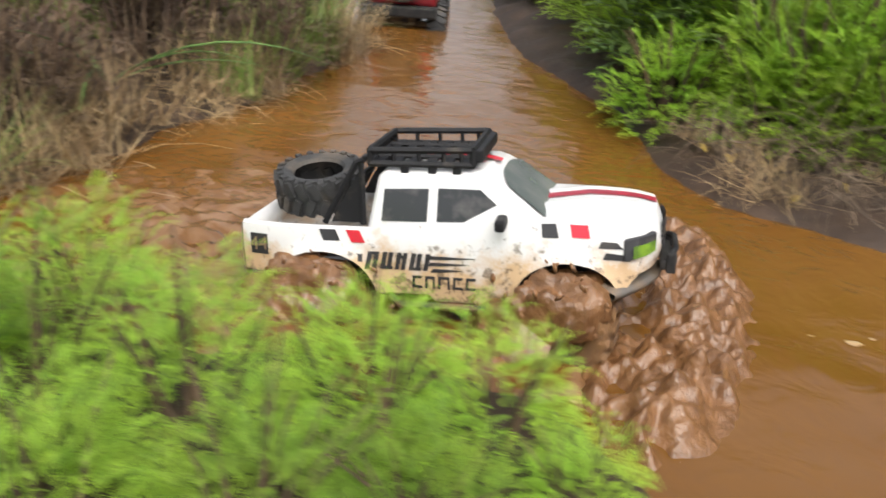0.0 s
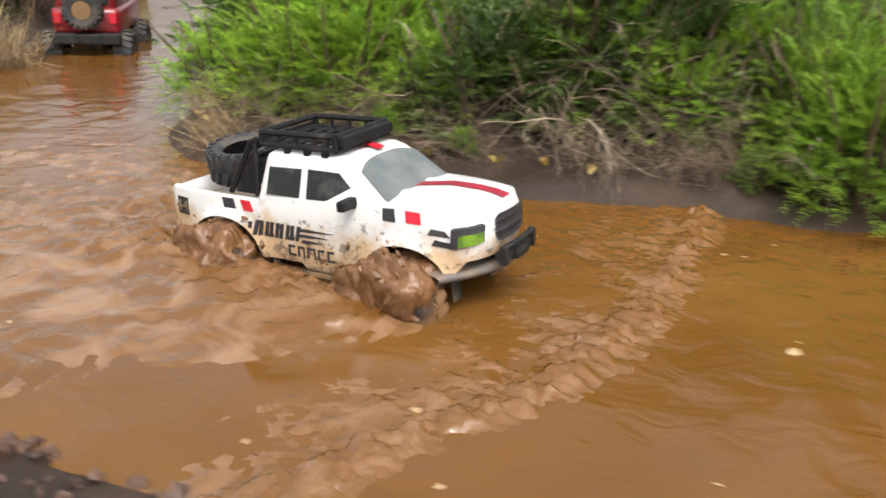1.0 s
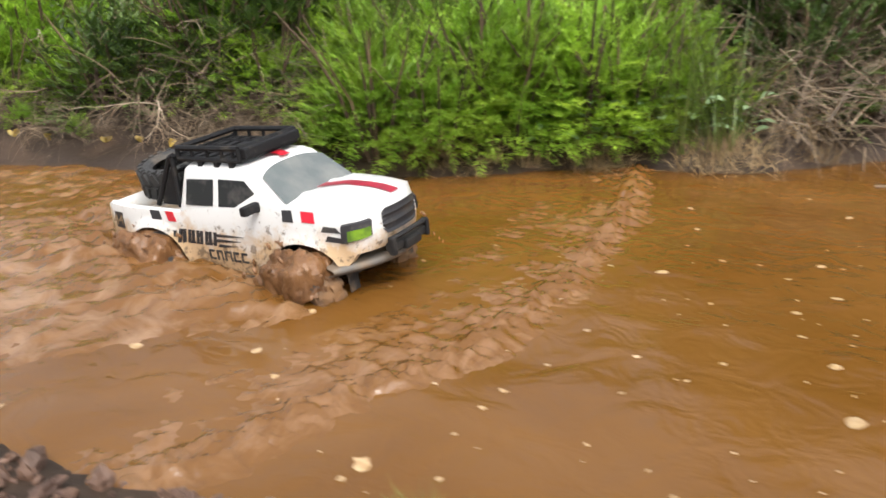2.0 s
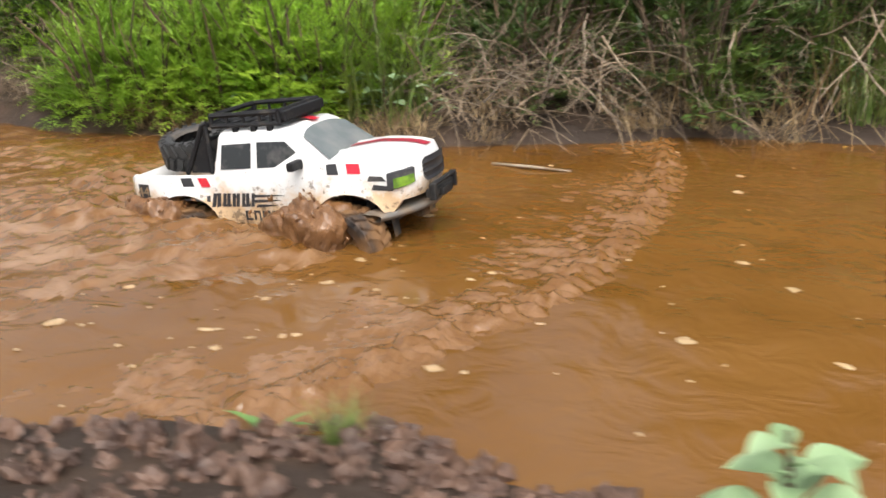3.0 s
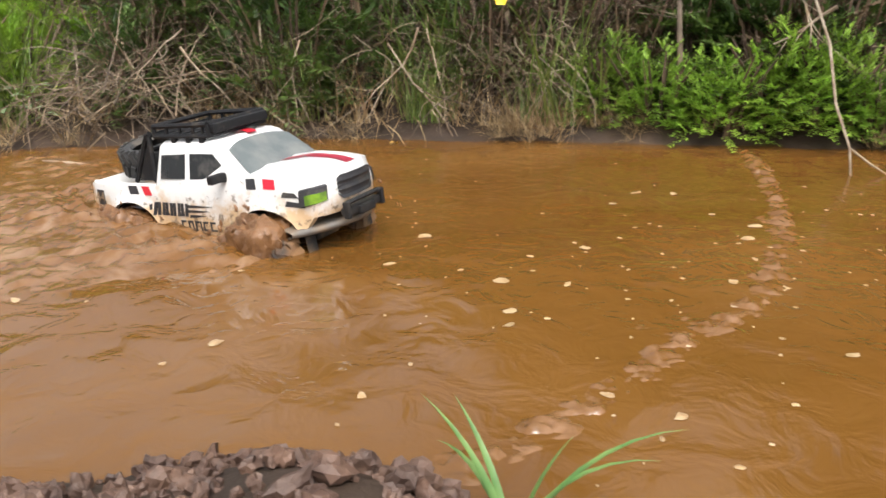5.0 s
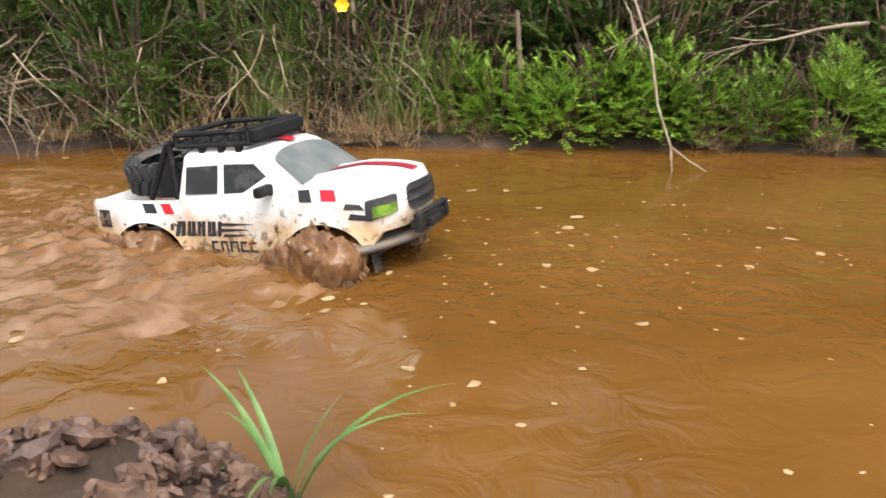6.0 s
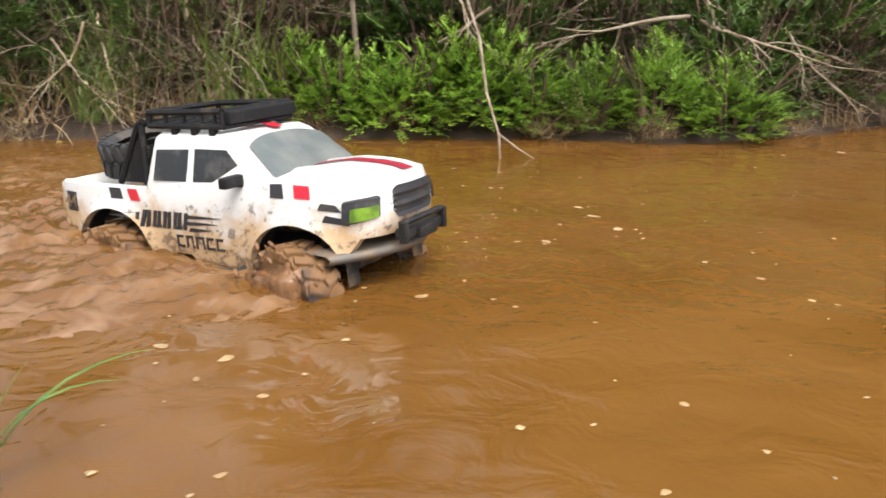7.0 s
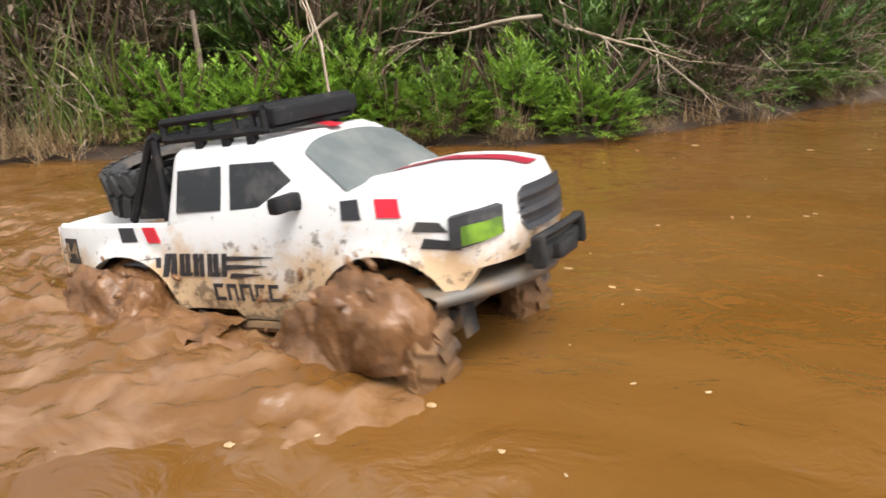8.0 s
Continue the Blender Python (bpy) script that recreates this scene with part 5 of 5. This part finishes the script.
# ---- what moves ----
TRUCK_PATH = [
    (0, 0.1216, 1.0495, -0.0502, -4.88, -6.36, -4.72),
    (0.5, 0.5293, 1.0638, -0.0574, -2.29, -6.40, -17.26),
    (1, 1.0315, 0.9960, -0.0706, 0.82, -3.11, -26.63),
    (1.5, 1.4645, 0.9052, -0.0779, 2.77, -3.81, -31.45),
    (2, 1.8227, 0.7718, -0.0785, 2.89, -4.06, -29.80),
    (2.2, 1.9803, 0.7311, -0.0807, 2.52, -4.31, -26.55),
    (3.3, 2.9153, 0.7225, -0.0886, -0.05, -6.32, -7.55),
    (3.5, 3.0188, 0.7400, -0.0905, -0.07, -5.57, -7.64),
    (4, 3.2536, 0.7984, -0.0959, 0.07, -2.97, -13.70),
    (4.5, 3.4746, 0.7590, -0.0982, 1.80, -3.64, -19.11),
    (4.7, 3.5493, 0.7415, -0.0964, 2.36, -4.38, -20.92),
    (5.8, 3.9980, 0.6155, -0.0870, 1.54, -5.08, -20.51),
    (6, 4.0631, 0.5990, -0.0868, 1.55, -5.27, -21.02),
    (6.5, 4.2305, 0.5466, -0.0883, -0.19, -6.47, -24.50),
    (7, 4.3570, 0.4916, -0.0815, 0.16, -3.35, -33.91),
    (7.5, 4.5491, 0.3672, -0.0834, 2.25, -4.99, -40.91),
    (8, 4.7223, 0.2437, -0.0650, 1.65, -6.42, -39.60),
]
RED_PATH = [
    (0, -0.324, 3.307, -0.075, 0, 0, 95),
    (0.5, -0.358, 3.249, -0.075, 0, 0, 98),
    (1, -0.307, 3.199, -0.075, 0, 0, 103),
    (1.6, -0.407, 3.449, -0.075, 0, 0, 105),
    (8, -1.307, 6.199, -0.075, 0, 0, 105),]


def along(rows, t):
    """The pose at t between two rows, glided."""
    ts = [r[0] for r in rows]
    return [float(np.interp(t, ts, [r[k] for r in rows])) for k in range(1, len(rows[0]))]


def motions():
    walk(TRUCK, [(t, pose(*v)) for t, *v in TRUCK_PATH])
    steps = [round(0.1 * k, 2) for k in range(81)]
    spin, rows, last = 0.0, [], None
    for t in steps:
        x, y = along(TRUCK_PATH, t)[:2]
        if last:
            spin += math.hypot(x - last[0], y - last[1]) / 0.062 * 57.3 * 1.15
        last = (x, y)
        rows.append((t, spin))
    for wheel, front in WHEELS:
        steer = -14 if front else 0
        walk(wheel, [(t, Matrix.Translation(wheel.location) @ pose(0, 0, 0, 0, 0, steer) @ pose(0, 0, 0, 0, s, 0)) for t, s in rows])
    flat = [(t, *along(TRUCK_PATH, t)) for t in [0.25 * k for k in range(33)]]
    walk(WAKE, [(t, pose(x, y, 0.001, 0, 0, rz)) for t, x, y, z, rx, ry, rz in flat])
    for k, (ob, (ax, ay)) in enumerate(SPLASHES):
        rows = []
        for i, t in enumerate(steps):
            x, y, z, rx, ry, rz = along(TRUCK_PATH, t)
            beat = 0.5 + 0.5 * math.sin(t * 17 + k * 2.1)
            strength = 0.6 + 0.4 * max(0.0, 1 - abs(t - 0.6) / 1.2) + 0.35 * max(0.0, (t - 6.8) / 1.2)
            rows.append((t, pose(x, y, 0, 0, 0, rz) @ pose(ax - 0.02 * beat, ay, -0.022 + 0.016 * beat * strength + 0.016 * strength, 0, -8 * beat, 10 * math.sin(t * 11 + k))))
        walk(ob, rows)
    for k, (ob, (ax, ay)) in enumerate(SHEATHS):
        rows = []
        for t in steps:
            x, y, z, rx, ry, rz = along(TRUCK_PATH, t)
            low = 0.030 * max(0.0, 1 - abs(t - 7.0) / 0.4) + (0.016 if k == 1 else 0.0) * max(0.0, 1 - abs(t - 0.5) / 0.7)
            rows.append((t, pose(x, y, z, rx, ry, rz) @ pose(ax - 0.006 * math.sin(t * 9 + k), ay, 0.058 + 0.006 * math.sin(t * 13 + 2 * k) - low, 3 * math.sin(t * 7 + k), 12 * math.sin(t * 15 + 1.7 * k), -10 if k % 2 == 0 else 0)))
        walk(ob, rows)
    walk(BOW_WAVE, [(t, pose(*v)) for t, *v in [
        (0, -0.012, 1.040, -0.020, 0, 0, -6.0),
        (0.25, 0.200, 1.056, -0.009, 0, 0, -16.0),
        (0.5, 0.440, 1.060, -0.001, 0, 0, -23.0),
        (1, 0.980, 0.996, 0.003, 0, 0, -29.0),
        (1.5, 1.447, 0.905, 0.003, 0, 0, -30.4),
        (2, 1.815, 0.772, 0.003, 0, 0, -29.1),
        (2.6, 2.390, 0.735, 0.003, 0, 0, -21.0),
        (3.3, 3.012, 0.722, 0.003, 0, 0, -13.7),
        (4, 3.480, 0.798, 0.003, 0, 0, -8.0),
        (4.7, 3.917, 0.741, 0.001, 0, 0, -12.1),
        (5.2, 4.200, 0.660, -0.012, 0, 0, -12.5),
        (5.8, 4.522, 0.505, -0.040, 0, 0, -12.9),
        (8, 5.135, -0.026, -0.050, 0, 0, -33.1),]])
    walk(FRONT_SPLASH, [(t, pose(*v)) for t, *v in [
        (0, 0.078, 1.039, -0.015, 0, 0, -4.9),
        (0.15, 0.213, 1.049, -0.007, 0, 0, -8.0),
        (0.3, 0.348, 1.057, 0.000, 0, 0, -11.0),
        (0.5, 0.540, 1.062, -0.007, 0, 0, -15.2),
        (0.7, 0.761, 1.034, -0.018, 0, 0, -18.0),
        (0.9, 0.972, 1.006, -0.050, 0, 0, -20.9),
        (1.2, 1.259, 0.954, -0.090, 0, 0, -24.1),
        (1.6, 1.608, 0.870, -0.120, 0, 0, -26.3),
        (8, 4.796, 0.187, -0.200, 0, 0, -37.1),]])
    walk(RED_TRUCK, [(t, pose(*v)) for t, *v in RED_PATH])
    roll, rows, last = 0.0, [], None
    for t in steps:
        x, y = along(RED_PATH, t)[:2]
        if last:
            roll += math.hypot(x - last[0], y - last[1]) / 0.062 * 57.3
        last = (x, y)
        rows.append((t, roll))
    for wheel in RED_WHEELS:
        walk(wheel, [(t, Matrix.Translation(wheel.location) @ pose(0, 0, 0, 0, s, 0)) for t, s in rows])


motions()
